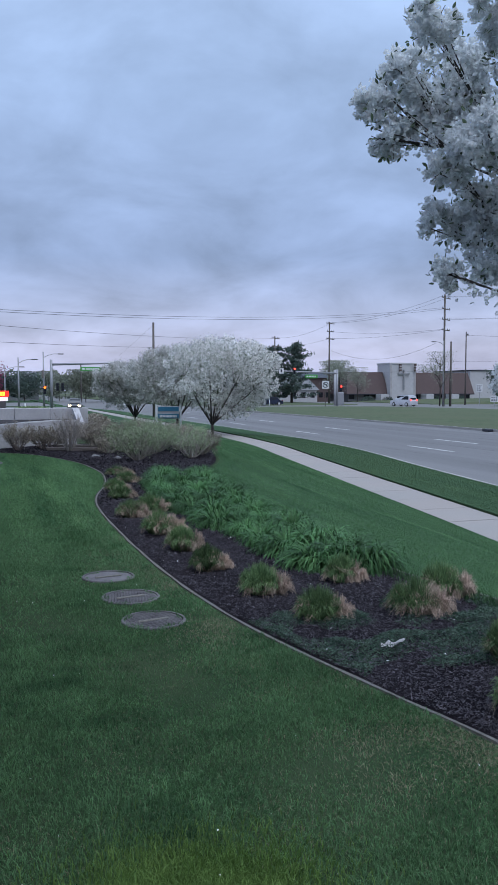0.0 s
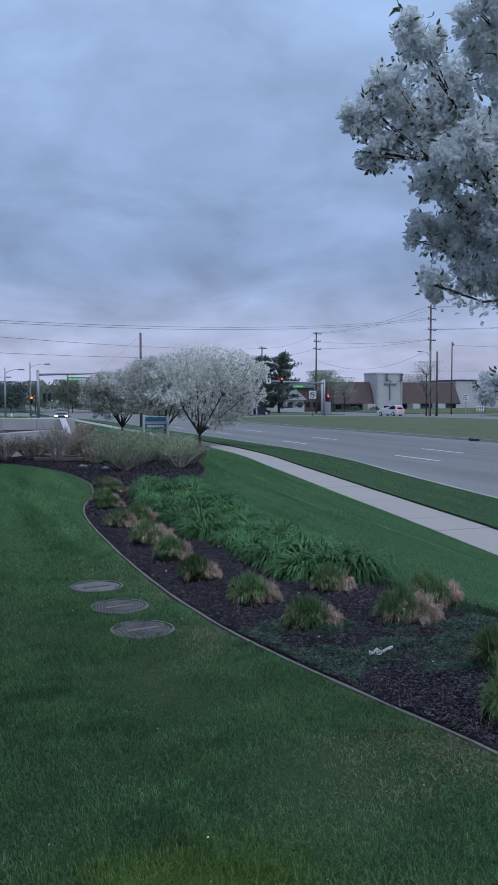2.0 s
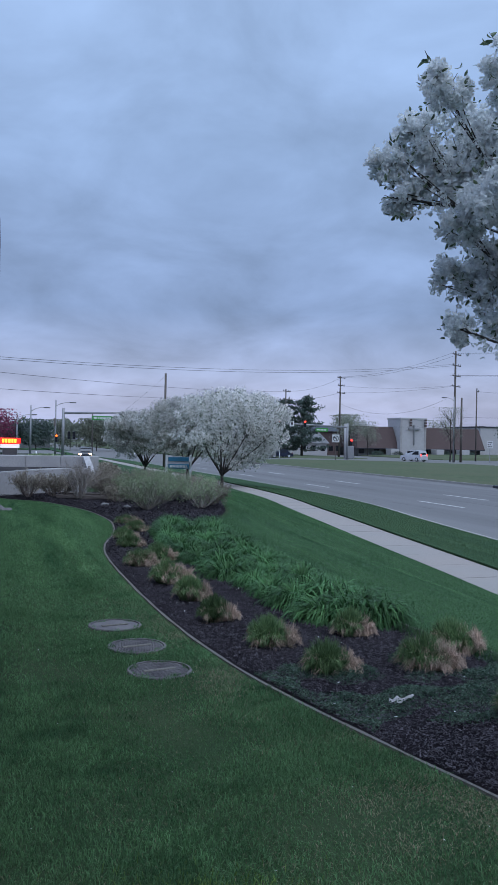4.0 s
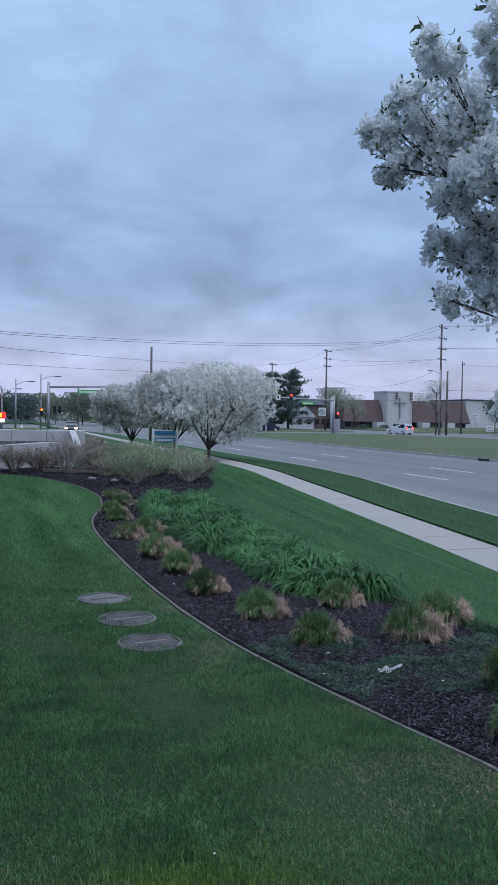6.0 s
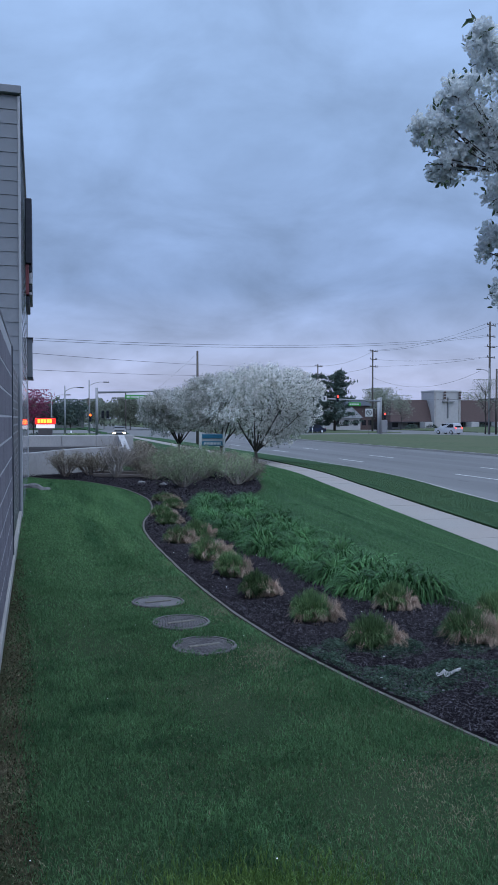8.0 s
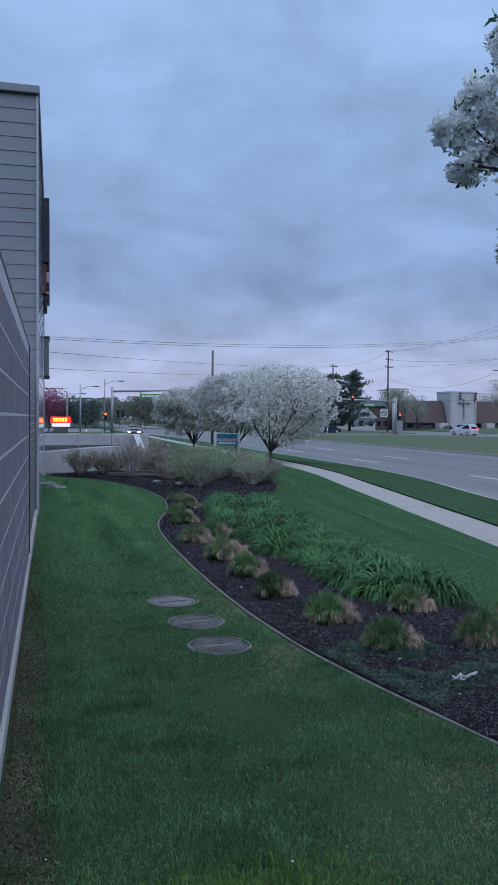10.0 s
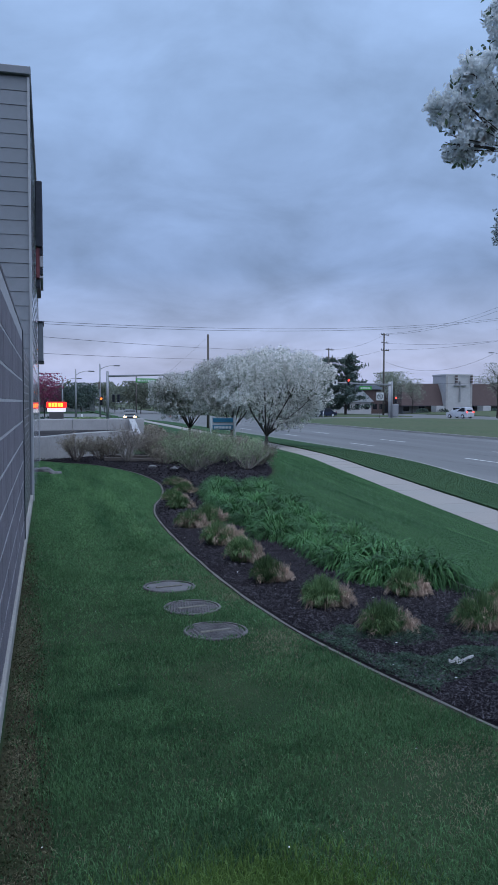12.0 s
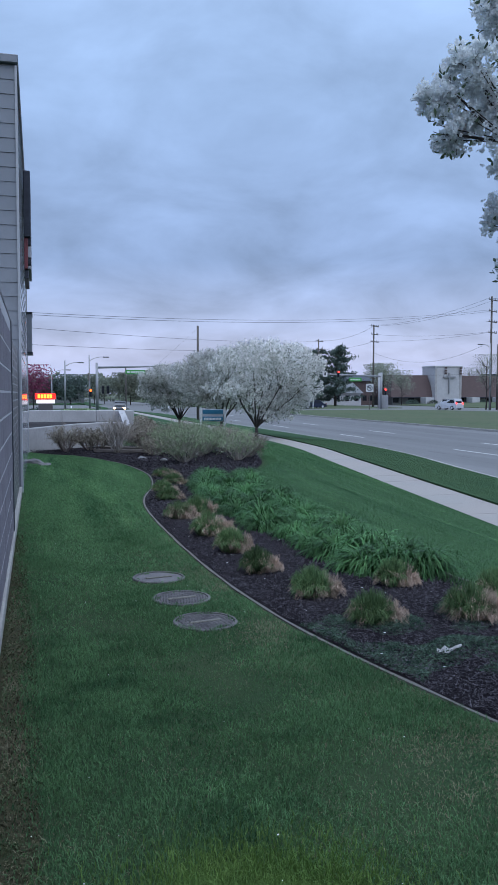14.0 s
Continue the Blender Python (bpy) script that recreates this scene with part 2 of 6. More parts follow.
M_BLUE = mat("teal_sign", (0.02, 0.14, 0.24), (0.03, 0.18, 0.30), 6, 0.5, bump=0)
M_GREEN = mat("street_sign_green", (0.05, 0.30, 0.05), (0.07, 0.36, 0.07), 6, 0.4, bump=0)
M_GLASS = mat("dark_glass", (0.012, 0.014, 0.018), (0.018, 0.02, 0.026), 2, 0.25, bump=0, sheen=0.25)
M_TYRE = mat("tyre_rubber", (0.012, 0.012, 0.012), (0.022, 0.022, 0.022), 20, 0.8, bump=0.1)
M_SILVER = mat("silver_paint", (0.58, 0.60, 0.64), (0.66, 0.68, 0.72), 3, 0.3, metal=0.4, bump=0)
M_NAVY = mat("navy_paint", (0.016, 0.022, 0.045), (0.022, 0.030, 0.058), 3, 0.25, metal=0.3, bump=0)
M_GREY = mat("grey_paint", (0.09, 0.095, 0.105), (0.12, 0.125, 0.135), 3, 0.3, metal=0.3, bump=0)
M_TIMBER = mat("bleached_timber", (0.10, 0.088, 0.082), (0.20, 0.175, 0.165), 10, 0.9, bump=0.5, stretch=(0.2, 1, 1))
M_STONE = mat("grey_stone", (0.13, 0.13, 0.135), (0.25, 0.25, 0.26), 12, 0.9, bump=0.8)
M_HOUSE = mat("grey_house", (0.13, 0.14, 0.15), (0.18, 0.19, 0.20), 3, 0.8, bump=0.1)
M_REDLIGHT = glow("red_signal", (1.0, 0.035, 0.02), 5.0)
M_AMBER = glow("amber_signal", (1.0, 0.13, 0.01), 3.0)
M_LED = glow("amber_led", (1.0, 0.20, 0.015), 5.0)
# dim red emission standing in for the glow around the LED characters
M_BOARD = glow("red_led_halo", (1.0, 0.02, 0.012), 1.3)
M_HEAD = glow("headlamp_glow", (1.0, 0.62, 0.32), 10.0)
M_TAIL = glow("tail_glow", (1.0, 0.06, 0.05), 3.0)
M_SIGNLIT = glow("lit_panel", (0.8, 0.75, 0.8), 0.7)


# ---- mesh helpers ----
def part(name, bm, material, parent=None, label="", smooth=False):
    me = bpy.data.meshes.new(name)
    bm.normal_update()
    bm.to_mesh(me)
    bm.free()
    me.materials.append(material)
    if smooth:
        me.polygons.foreach_set("use_smooth", [True] * len(me.polygons))
    ob = new(name, me)
    if parent is not None:
        ob.parent = parent
    if label:
        ob["label"] = label
    return ob


def soup(name, verts, faces, material, parent=None, label="", smooth=False):
    me = bpy.data.meshes.new(name)
    me.from_pydata(np.asarray(verts).tolist(), [], faces if isinstance(faces, list) else faces.tolist())
    me.materials.append(material)
    if smooth:
        me.polygons.foreach_set("use_smooth", [True] * len(me.polygons))
    ob = new(name, me)
    if parent is not None:
        ob.parent = parent
    if label:
        ob["label"] = label
    return ob


def empty(name, m=None):
    ob = new(name)
    ob.empty_display_size = 0.1
    if m is not None:
        ob.matrix_world = m
    return ob


def box(bm, x0, x1, y0, y1, z0, z1, bevel=0.0, m=None):
    c = Vector(((x0 + x1) / 2, (y0 + y1) / 2, (z0 + z1) / 2))
    mm = Matrix.Translation(c) @ Matrix.Diagonal((x1 - x0, y1 - y0, z1 - z0, 1))
    vs = bmesh.ops.create_cube(bm, size=1.0, matrix=mm)["verts"]
    if bevel:
        es = list({e for v in vs for e in v.link_edges})
        vs = list({v for f in bmesh.ops.bevel(bm, geom=es, offset=bevel, segments=1, affect="EDGES", profile=0.5)["faces"] for v in f.verts} | {v for v in vs if v.is_valid})
    if m is not None:
        bmesh.ops.transform(bm, matrix=m, verts=vs)
    return vs


def tube(bm, a, b, r0, r1=None, sides=8):
    """A tapered bar from a to b with closed ends."""
    a, b = Vector(a), Vector(b)
    r1 = r0 if r1 is None else r1
    q = (b - a).to_track_quat("Z", "Y").to_matrix()
    ring = [[bm.verts.new(p + q @ Vector((math.cos(6.2832 * k / sides) * rr, math.sin(6.2832 * k / sides) * rr, 0))) for k in range(sides)] for p, rr in ((a, r0), (b, r1))]
    for k in range(sides):
        bm.faces.new((ring[0][k], ring[0][(k + 1) % sides], ring[1][(k + 1) % sides], ring[1][k]))
    bm.faces.new(ring[0][::-1])
    bm.faces.new(ring[1])


def pipe(bm, pts, radii, sides=7):
    """A bent, tapered limb along points."""
    pts = [Vector(p) for p in pts]
    rings = []
    for i, p in enumerate(pts):
        d = (pts[min(i + 1, len(pts) - 1)] - pts[max(i - 1, 0)]).normalized()
        q = d.to_track_quat("Z", "Y").to_matrix()
        rings.append([bm.verts.new(p + q @ Vector((math.cos(6.2832 * k / sides) * radii[i], math.sin(6.2832 * k / sides) * radii[i], 0))) for k in range(sides)])
    for i in range(len(pts) - 1):
        for k in range(sides):
            bm.faces.new((rings[i][k], rings[i][(k + 1) % sides], rings[i + 1][(k + 1) % sides], rings[i + 1][k]))
    bm.faces.new(rings[0][::-1])
    bm.faces.new(rings[-1])


def curve_x(table):
    ys, xs = [p[0] for p in table], [p[1] for p in table]

    def f(y):
        i = 0
        while i < len(ys) - 2 and y > ys[i + 1]:
            i += 1
        i = min(max(i, 0), len(ys) - 2)
        u = min(max((y - ys[i]) / (ys[i + 1] - ys[i]), 0), 1)
        d = [(xs[min(k + 1, len(xs) - 1)] - xs[max(k - 1, 0)]) / (ys[min(k + 1, len(ys) - 1)] - ys[max(k - 1, 0)]) for k in (i, i + 1)]
        h = ys[i + 1] - ys[i]
        return (2 * u**3 - 3 * u**2 + 1) * xs[i] + (u**3 - 2 * u**2 + u) * h * d[0] + (3 * u**2 - 2 * u**3) * xs[i + 1] + (u**3 - u**2) * h * d[1]

    return f


def smooth01(a, b, v):
    u = min(max((v - a) / (b - a), 0), 1)
    return u * u * (3 - 2 * u)


# ---- the lie of the land: x to the road, y along it, z up from the lawn at the wall ----
walk_l = curve_x([(-40, 6.05), (0, 6.20), (7.5, 6.75), (12, 7.43), (18, 8.34), (25, 9.43), (31, 10.32), (39, 10.75), (60, 10.8), (98, 10.9)])
kerb_x = curve_x([(-40, 11.5), (6, 11.7), (13.6, 12.05), (18, 12.7), (24, 13.75), (30, 14.9), (37, 15.5), (45, 15.6), (98, 15.6)])
bed_l = curve_x([(0.0, 2.75), (1.6, 2.32), (2.35, 2.14), (2.85, 2.04), (3.4, 1.89), (4.3, 1.66), (5.1, 1.51), (6.4, 1.39), (8.3, 1.34), (10.3, 1.37), (11.4, 1.50), (12.7, 1.80), (14.4, 2.0), (15.8, 1.95), (17.2, 1.75), (19.3, 1.05), (20.1, 0.35), (21.0, -0.15)])
bed_r = curve_x([(0.0, 3.7), (2.4, 3.56), (3.9, 3.48), (5.0, 3.32), (5.7, 3.15), (7.5, 3.18), (10, 3.36), (13, 3.66), (14.6, 4.0), (16.5, 4.72), (18.5, 5.2), (20, 5.55), (23, 6.0)])
WALK_W, WALK_Z, ROAD_Z, KERB_H, FAR_KERB, TURF_LIP = 1.07, -0.70, -1.10, 0.15, 30.4, 0.045


def base_z(y):
    return -0.75 * smooth01(24, 46, y)


def land(x, y):
    """Height of the ground."""
    b = base_z(y)
    if y > 96:
        return ROAD_Z + 0.12 if x < 15.6 else ROAD_Z + 0.14
    wl, kx = walk_l(y), kerb_x(y)
    edge = bed_r(min(max(y, 0), 23)) + 0.15
    if x <= wl:
        lo = WALK_Z - 0.0
        return b + (lo - b) * min(max((x - edge) / (wl - edge), 0), 1) ** 1.1 if x > edge else b
    if x <= kx:
        u = max(0, (x - wl - WALK_W) / (kx - wl - WALK_W))
        return WALK_Z + (ROAD_Z + KERB_H - WALK_Z) * u + TURF_LIP * (1 - u)
    return ROAD_Z + KERB_H + 0.35 * math.sin(math.pi * min(max((x - FAR_KERB) / 31.0, 0), 1))


# ---- ground: one sheet to the horizon ----
def build_ground():
    ys = [-600, -200, -80, -40, -20, -10, -5, -2] + [0.4 * k for k in range(0, 60)] + [24 + 1.0 * k for k in range(0, 24)] + [48 + 4 * k for k in range(12)] + [95.9, 130, 131, 170, 250, 400, 800, 2000]
    rows = []
    for y in ys:
        yc = min(max(y, -40), 98)
        wl, kx = walk_l(yc), kerb_x(yc)
        be = bed_r(min(max(y, 0), 23)) + 0.15
        xs = [-1500, -400, -120, -40, -15, -5, -1, -0.2, 0.3, 0.8, 1.3, 1.9, 2.6, be - 0.01]
        xs += [be + (wl - be) * u for u in (0.12, 0.3, 0.5, 0.7, 0.88)] + [wl - 0.005]
        zs = [land(x, y) for x in xs]
        xs += [wl + 0.005, wl + WALK_W - 0.005]
        zs += [WALK_Z - 0.12] * 2
        strip = [wl + WALK_W + 0.005, wl + WALK_W + 0.5, (wl + WALK_W + kx) / 2, kx - 0.16]
        xs += strip
        zs += [land(x, yc) if y < 96 else ROAD_Z + 0.1 for x in strip]
        xs += [kx - 0.15, FAR_KERB + 0.15]
        zs += [ROAD_Z - 0.2] * 2
        far = [FAR_KERB + 0.16, 38, 44, 50, 56, 63.8]
        xs += far
        zs += [land(x, y) for x in far]
        xs += [64, 79.0]
        zs += [ROAD_Z - 0.2] * 2
        xs += [79.2, 85, 100, 130, 200, 500, 2000]
        zs += [ROAD_Z + 0.15, -0.7, -0.4, -0.4, -0.4, -0.4, -0.4]
        if y > 90:  # crossing and beyond
            zs = [min(v, ROAD_Z - 0.15) if 99 < y < 131 else v for v in zs]
        rows.append([(x, y, v) for x, v in zip(xs, zs)])
    nx = len(rows[0])
    verts = [p for row in rows for p in row]
    faces = [(j * nx + i, j * nx + i + 1, (j + 1) * nx + i + 1, (j + 1) * nx + i) for j in range(len(rows) - 1) for i in range(nx - 1)]
    g = soup("ground", verts, faces, M_LAWN, smooth=False)
    g.data.materials.append(M_MEDIAN)
    g.data.materials.append(M_TURF)
    for p in g.data.polygons:
        x, y = p.center.x, p.center.y
        if x > FAR_KERB + 0.1:
            p.material_index = 1
        elif x > bed_r(min(max(y, 0), 23)) + 0.15 and abs(p.normal.z) > 0.5:
            p.material_index = 2
    tagged(g, "dark green mown lawn sloping down to the road", "lawn", kind="structure")


build_ground()


def strip_slab(name, left, right, ys, top, thick, material, parent=None, label=""):
    """A slab between two curves over y."""
    v, f = [], []
    for y in ys:
        l, r = left(y), right(y)
        v += [(l, y, top), (r, y, top), (l, y, top - thick), (r, y, top - thick)]
    for i in range(len(ys) - 1):
        a, b = 4 * i, 4 * i + 4
        f += [(a, a + 1, b + 1, b), (a + 2, b + 2, b + 3, a + 3), (a, b, b + 2, a + 2), (a + 1, a + 3, b + 3, b + 1)]
    f += [(0, 2, 3, 1), (4 * len(ys) - 4, 4 * len(ys) - 3, 4 * len(ys) - 1, 4 * len(ys) - 2)]
    return soup(name, v, f, material, parent, label)


YR = [-300, -100, -40] + [-30 + 3 * k for k in range(26)] + [55, 70, 85, 99.0]
road = strip_slab("road", kerb_x, lambda y: FAR_KERB, YR, ROAD_Z, 0.15, M_ROAD)
tagged(road, "worn grey asphalt carriageway with broken lane lines", "road", kind="structure")
cross = strip_slab("road", lambda y: -300.0, lambda y: 300.0, [99.02, 131], ROAD_Z, 0.15, M_FAR_ROAD)
tagged(cross, "pale grey asphalt side street at the crossing", "road", kind="structure")
beyond = strip_slab("road", lambda y: 15.6, lambda y: FAR_KERB, [131.02, 900], ROAD_Z, 0.15, M_FAR_ROAD)
tagged(beyond, "grey asphalt carriageway beyond the crossing", "road", kind="structure")
forecourt = strip_slab("forecourt", lambda y: -160.0, lambda y: 15.4, [131.04, 168], ROAD_Z + 0.17, 0.15, M_FAR_ROAD)
tagged(forecourt, "pale asphalt forecourt beyond the crossing", "pavement", kind="structure")
far_lane = strip_slab("road", lambda y: 64.0, lambda y: 79.0, [-300, 0, 99.0], ROAD_Z, 0.15, M_FAR_ROAD)
tagged(far_lane, "pale asphalt carriageway beyond the grass median", "road", kind="structure")
far_lane2 = strip_slab("road", lambda y: 64.0, lambda y: 79.0, [131.02, 900], ROAD_Z, 0.15, M_FAR_ROAD)
tagged(far_lane2, "pale asphalt carriageway beyond the crossing", "road", kind="structure")

k1 = strip_slab("kerb", lambda y: kerb_x(y) - 0.16, lambda y: kerb_x(y), YR, ROAD_Z + KERB_H, 0.3, M_KERB)
tagged(k1, "pale concrete kerb along the road", "kerb", kind="structure")
gut = strip_slab("gutter", lambda y: kerb_x(y) + 0.002, lambda y: kerb_x(y) + 0.42, YR, ROAD_Z + 0.012, 0.05, M_KERB)
tagged(gut, "pale concrete gutter pan beside the kerb", "gutter", kind="structure")
k2 = strip_slab("kerb", lambda y: FAR_KERB, lambda y: FAR_KERB + 0.16, [-300, 0, 60, 98.9], ROAD_Z + KERB_H, 0.3, M_KERB)
tagged(k2, "pale concrete kerb along the grass median", "kerb", kind="structure")
k3 = strip_slab("kerb", lambda y: 63.8, lambda y: 64.0, [-300, 0, 60, 98.9], ROAD_Z + KERB_H, 0.3, M_KERB)
tagged(k3, "pale concrete kerb beyond the grass median", "kerb", kind="structure")


def lane_dash(x, y0, y1):
    bm = bmesh.new()
    box(bm, x - 0.07, x + 0.07, y0, y1, ROAD_Z + 0.003, ROAD_Z + 0.009)
    d = part("lane_marking", bm, M_PAINT)
    tagged(d, "worn white broken line painted on the asphalt", "road marking", group="lane lines", kind="structure")


for k in range(-2, 5):
    lane_dash(18.95, 29.6 + 14.4 * k, 33.4 + 14.4 * k)
    lane_dash(22.85, 33.6 + 14.4 * k, 37.5 + 14.4 * k)

for x, y0, y1, w in ((20.9, -40, 98, 0.05), (25.6, -40, 98, 0.06), (29.3, -40, 98, 0.05), (17.2, 20, 60, 0.04)):
    bm = bmesh.new()
    n = 110
    for k in range(n):
        ya, yb = y0 + (y1 - y0) * k / n, y0 + (y1 - y0) * (k + 1) / n
        if noise.noise((k * 0.23, x, 9.0)) < -0.02:
            continue
        xa, xb = x + 0.10 * noise.noise((ya * 0.3, x, 0)), x + 0.10 * noise.noise((yb * 0.3, x, 0))
        q = [bm.verts.new(p) for p in ((xa - w, ya, ROAD_Z + 0.002), (xa + w, ya, ROAD_Z + 0.002), (xb + w, yb, ROAD_Z + 0.002), (xb - w, yb, ROAD_Z + 0.002))]
        bm.faces.new(q)
    tagged(part("road_seam", bm, M_SEAM), "dark tarred seam along the asphalt", "road seam", kind="structure")

# storm drain in the median kerb
bm = bmesh.new()
box(bm, FAR_KERB - 0.35, FAR_KERB + 0.2, 43.0, 43.7, ROAD_Z + 0.005, ROAD_Z + 0.18, 0.03)
tagged(part("storm_drain", bm, M_DARK), "dark iron storm drain inlet in the kerb", "drain", kind="structure")


# ---- building, enclosure and walls ----
WX = -0.262
BX = -0.184


def wall_courses(name, x, y0, y1, z0, h, course, length, material, label, thick=0.18):
    """A coursed wall facing +x: mortar body with single blocks proud of it."""
    bm = bmesh.new()
    box(bm, x - thick, x - 0.0015, y0, y1, z0, z0 + h)
    w = part(name, bm, M_MORTAR)
    tagged(w, label, "wall", kind="structure")
    cells = []
    n = int(round(h / course))
    for i in range(n):
        yy = y0 - (length / 2 if i % 2 else 0)
        while yy < y1 - 0.01:
            a, b = max(yy, y0) + 0.0015, min(yy + length, y1) - 0.0015
            if b - a > 0.03:
                cells.append((a, b, z0 + i * course + 0.007, z0 + (i + 1) * course - 0.007))
            yy += length
    return w, cells


def add_blocks(w, cells, x, material, name):
    meshes = {}
    for a, b, c, d in cells:
        key = (round(b - a, 3), round(d - c, 3))
        if key not in meshes:
            bm = bmesh.new()
            box(bm, -0.012, 0.0, 0, b - a, 0, d - c, 0.003)
            me = bpy.data.meshes.new(name)
            bm.to_mesh(me)
            bm.free()
            me.materials.append(material)
            meshes[key] = me
        o = new(name, meshes[key])
        o.parent = w
        o.location = (x + random.uniform(-0.001, 0.0015), a, c)


WALL_TURN = Matrix.Translation((WX, 4.3, 0)) @ Matrix.Rotation(-0.0068, 4, "Z") @ Matrix.Translation((-WX, -4.3, 0))
enc, enc_cells = wall_courses("wall_enclosure", WX, -1.2, 8.42, 0.10, 2.10, 0.2, 0.4, M_BLOCK, "dark charcoal block enclosure wall with pale mortar lines")
enc2, enc2_cells = wall_courses("wall_panel", WX - 0.02, 8.50, 12.3, 0.10, 2.0, 0.1, 0.3, M_BLOCK_L, "plum grey brick wall section beside the building")
enc.matrix_world = WALL_TURN
enc2.matrix_world = WALL_TURN
bm = bmesh.new()
box(bm, WX - 0.3, WX + 0.010, 8.43, 8.49, 0.0, 2.22, 0.01, WALL_TURN)
tagged(part("wall_pilaster", bm, M_DARK), "dark steel post at the end of the block wall", "post", kind="structure")
bm = bmesh.new()
box(bm, WX - 0.22, WX + 0.019, -1.2, 12.4, -0.1, 0.098, 0.008, WALL_TURN)
tagged(part("wall_footing", bm, M_KERB), "pale concrete footing strip under the block wall", "footing", kind="structure")


bm = bmesh.new()
box(bm, WX - 0.2, WX + 0.002, -1.2, 8.42, 2.202, 2.235, 0.006, WALL_TURN)
tagged(part("wall_cap", bm, M_BLOCK), "dark cap along the top of the block wall", "wall cap", kind="structure")


def build_building():
    b = empty("commercial_building", Matrix.Translation((BX, 12.45, 0)) @ Matrix.Rotation(-0.009, 4, "Z") @ Matrix.Translation((-BX, -12.45, 0)))
    tagged(b, "two storey grey building with horizontal siding and flat roof", "building")
    top = 6.25
    bm = bmesh.new()
    box(bm, -9, BX - 0.03, 12.5, 20.7, -0.3, top)
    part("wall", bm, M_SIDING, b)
    # lapped boards on the end and, in the lighter lit tone, on the road side
    z, end, side = 0.0, None, None
    for i in range(30):
        bm = bmesh.new()
        h = 0.208
        vs = box(bm, -8.9, BX - 0.025, 12.465, 12.5, z, z + h - 0.003)
        for v in vs:
            if v.co.y < 12.48 and v.co.z > z + h / 2:
                v.co.y += 0.010
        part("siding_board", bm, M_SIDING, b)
        bm = bmesh.new()
        vs = box(bm, BX - 0.03, BX + 0.0, 12.58, 20.62, z, z + h - 0.003)
        for v in vs:
            if v.co.x > BX - 0.015 and v.co.z > z + h / 2:
                v.co.x -= 0.008
        part("siding_board", bm, M_SIDING_LIT, b)
        z += h
    for y in (12.44, 20.62):
        bm = bmesh.new()
        box(bm, BX - 0.024, BX + 0.012, y, y + 0.11, -0.05, top - 0.02, 0.004)
        part("corner_trim", bm, M_TRIM, b, "pale corner trim board")
    bm = bmesh.new()
    box(bm, -9.05, BX + 0.03, 12.40, 20.75, top, top + 0.12, 0.01)
    part("roof_coping", bm, M_CAP, b, "grey metal roof coping")
    bm = bmesh.new()
    box(bm, -9.0, BX - 0.02, 12.5, 20.7, top - 0.1, top - 0.004)
    part("roof", bm, M_CAP, b)
    # dark wall sign with a red panel under it
    bm = bmesh.new()
    box(bm, BX + 0.02, BX + 0.15, 16.3, 18.3, 4.50, 5.76, 0.015)
    part("sign_box", bm, M_DARK, b, "dark wall-mounted sign cabinet")
    bm = bmesh.new()
    box(bm, BX + 0.02, BX + 0.09, 16.35, 18.2, 3.90, 4.49, 0.01)
    part("sign_panel", bm, M_RED, b, "dull red sign panel")
    for k, (za, zb, m) in enumerate(((4.36, 4.49, M_DARK), (4.12, 4.33, M_TRIM), (3.98, 4.09, M_DARK), (3.90, 3.95, M_TRIM))):
        bm = bmesh.new()
        box(bm, BX + 0.092, BX + 0.15, 16.38, 18.2, za, zb, 0.006)
        part("sign_tube", bm, m, b, "narrow sign tube" if k == 0 else "")
    bm = bmesh.new()
    box(bm, BX + 0.02, BX + 0.10, 16.4, 18.1, 3.72, 3.88, 0.01)
    part("sign_bracket", bm, M_DARK, b)
    bm = bmesh.new()
    box(bm, BX + 0.02, BX + 0.13, 18.6, 19.6, 2.40, 3.25, 0.01)
    part("window_box", bm, M_CAP, b, "grey window bay with dark trim")
    for zz in (2.37, 3.253):
        bm = bmesh.new()
        box(bm, BX + 0.01, BX + 0.145, 18.56, 19.64, zz, zz + 0.027)
        part("window_frame", bm, M_DARK, b)


build_building()


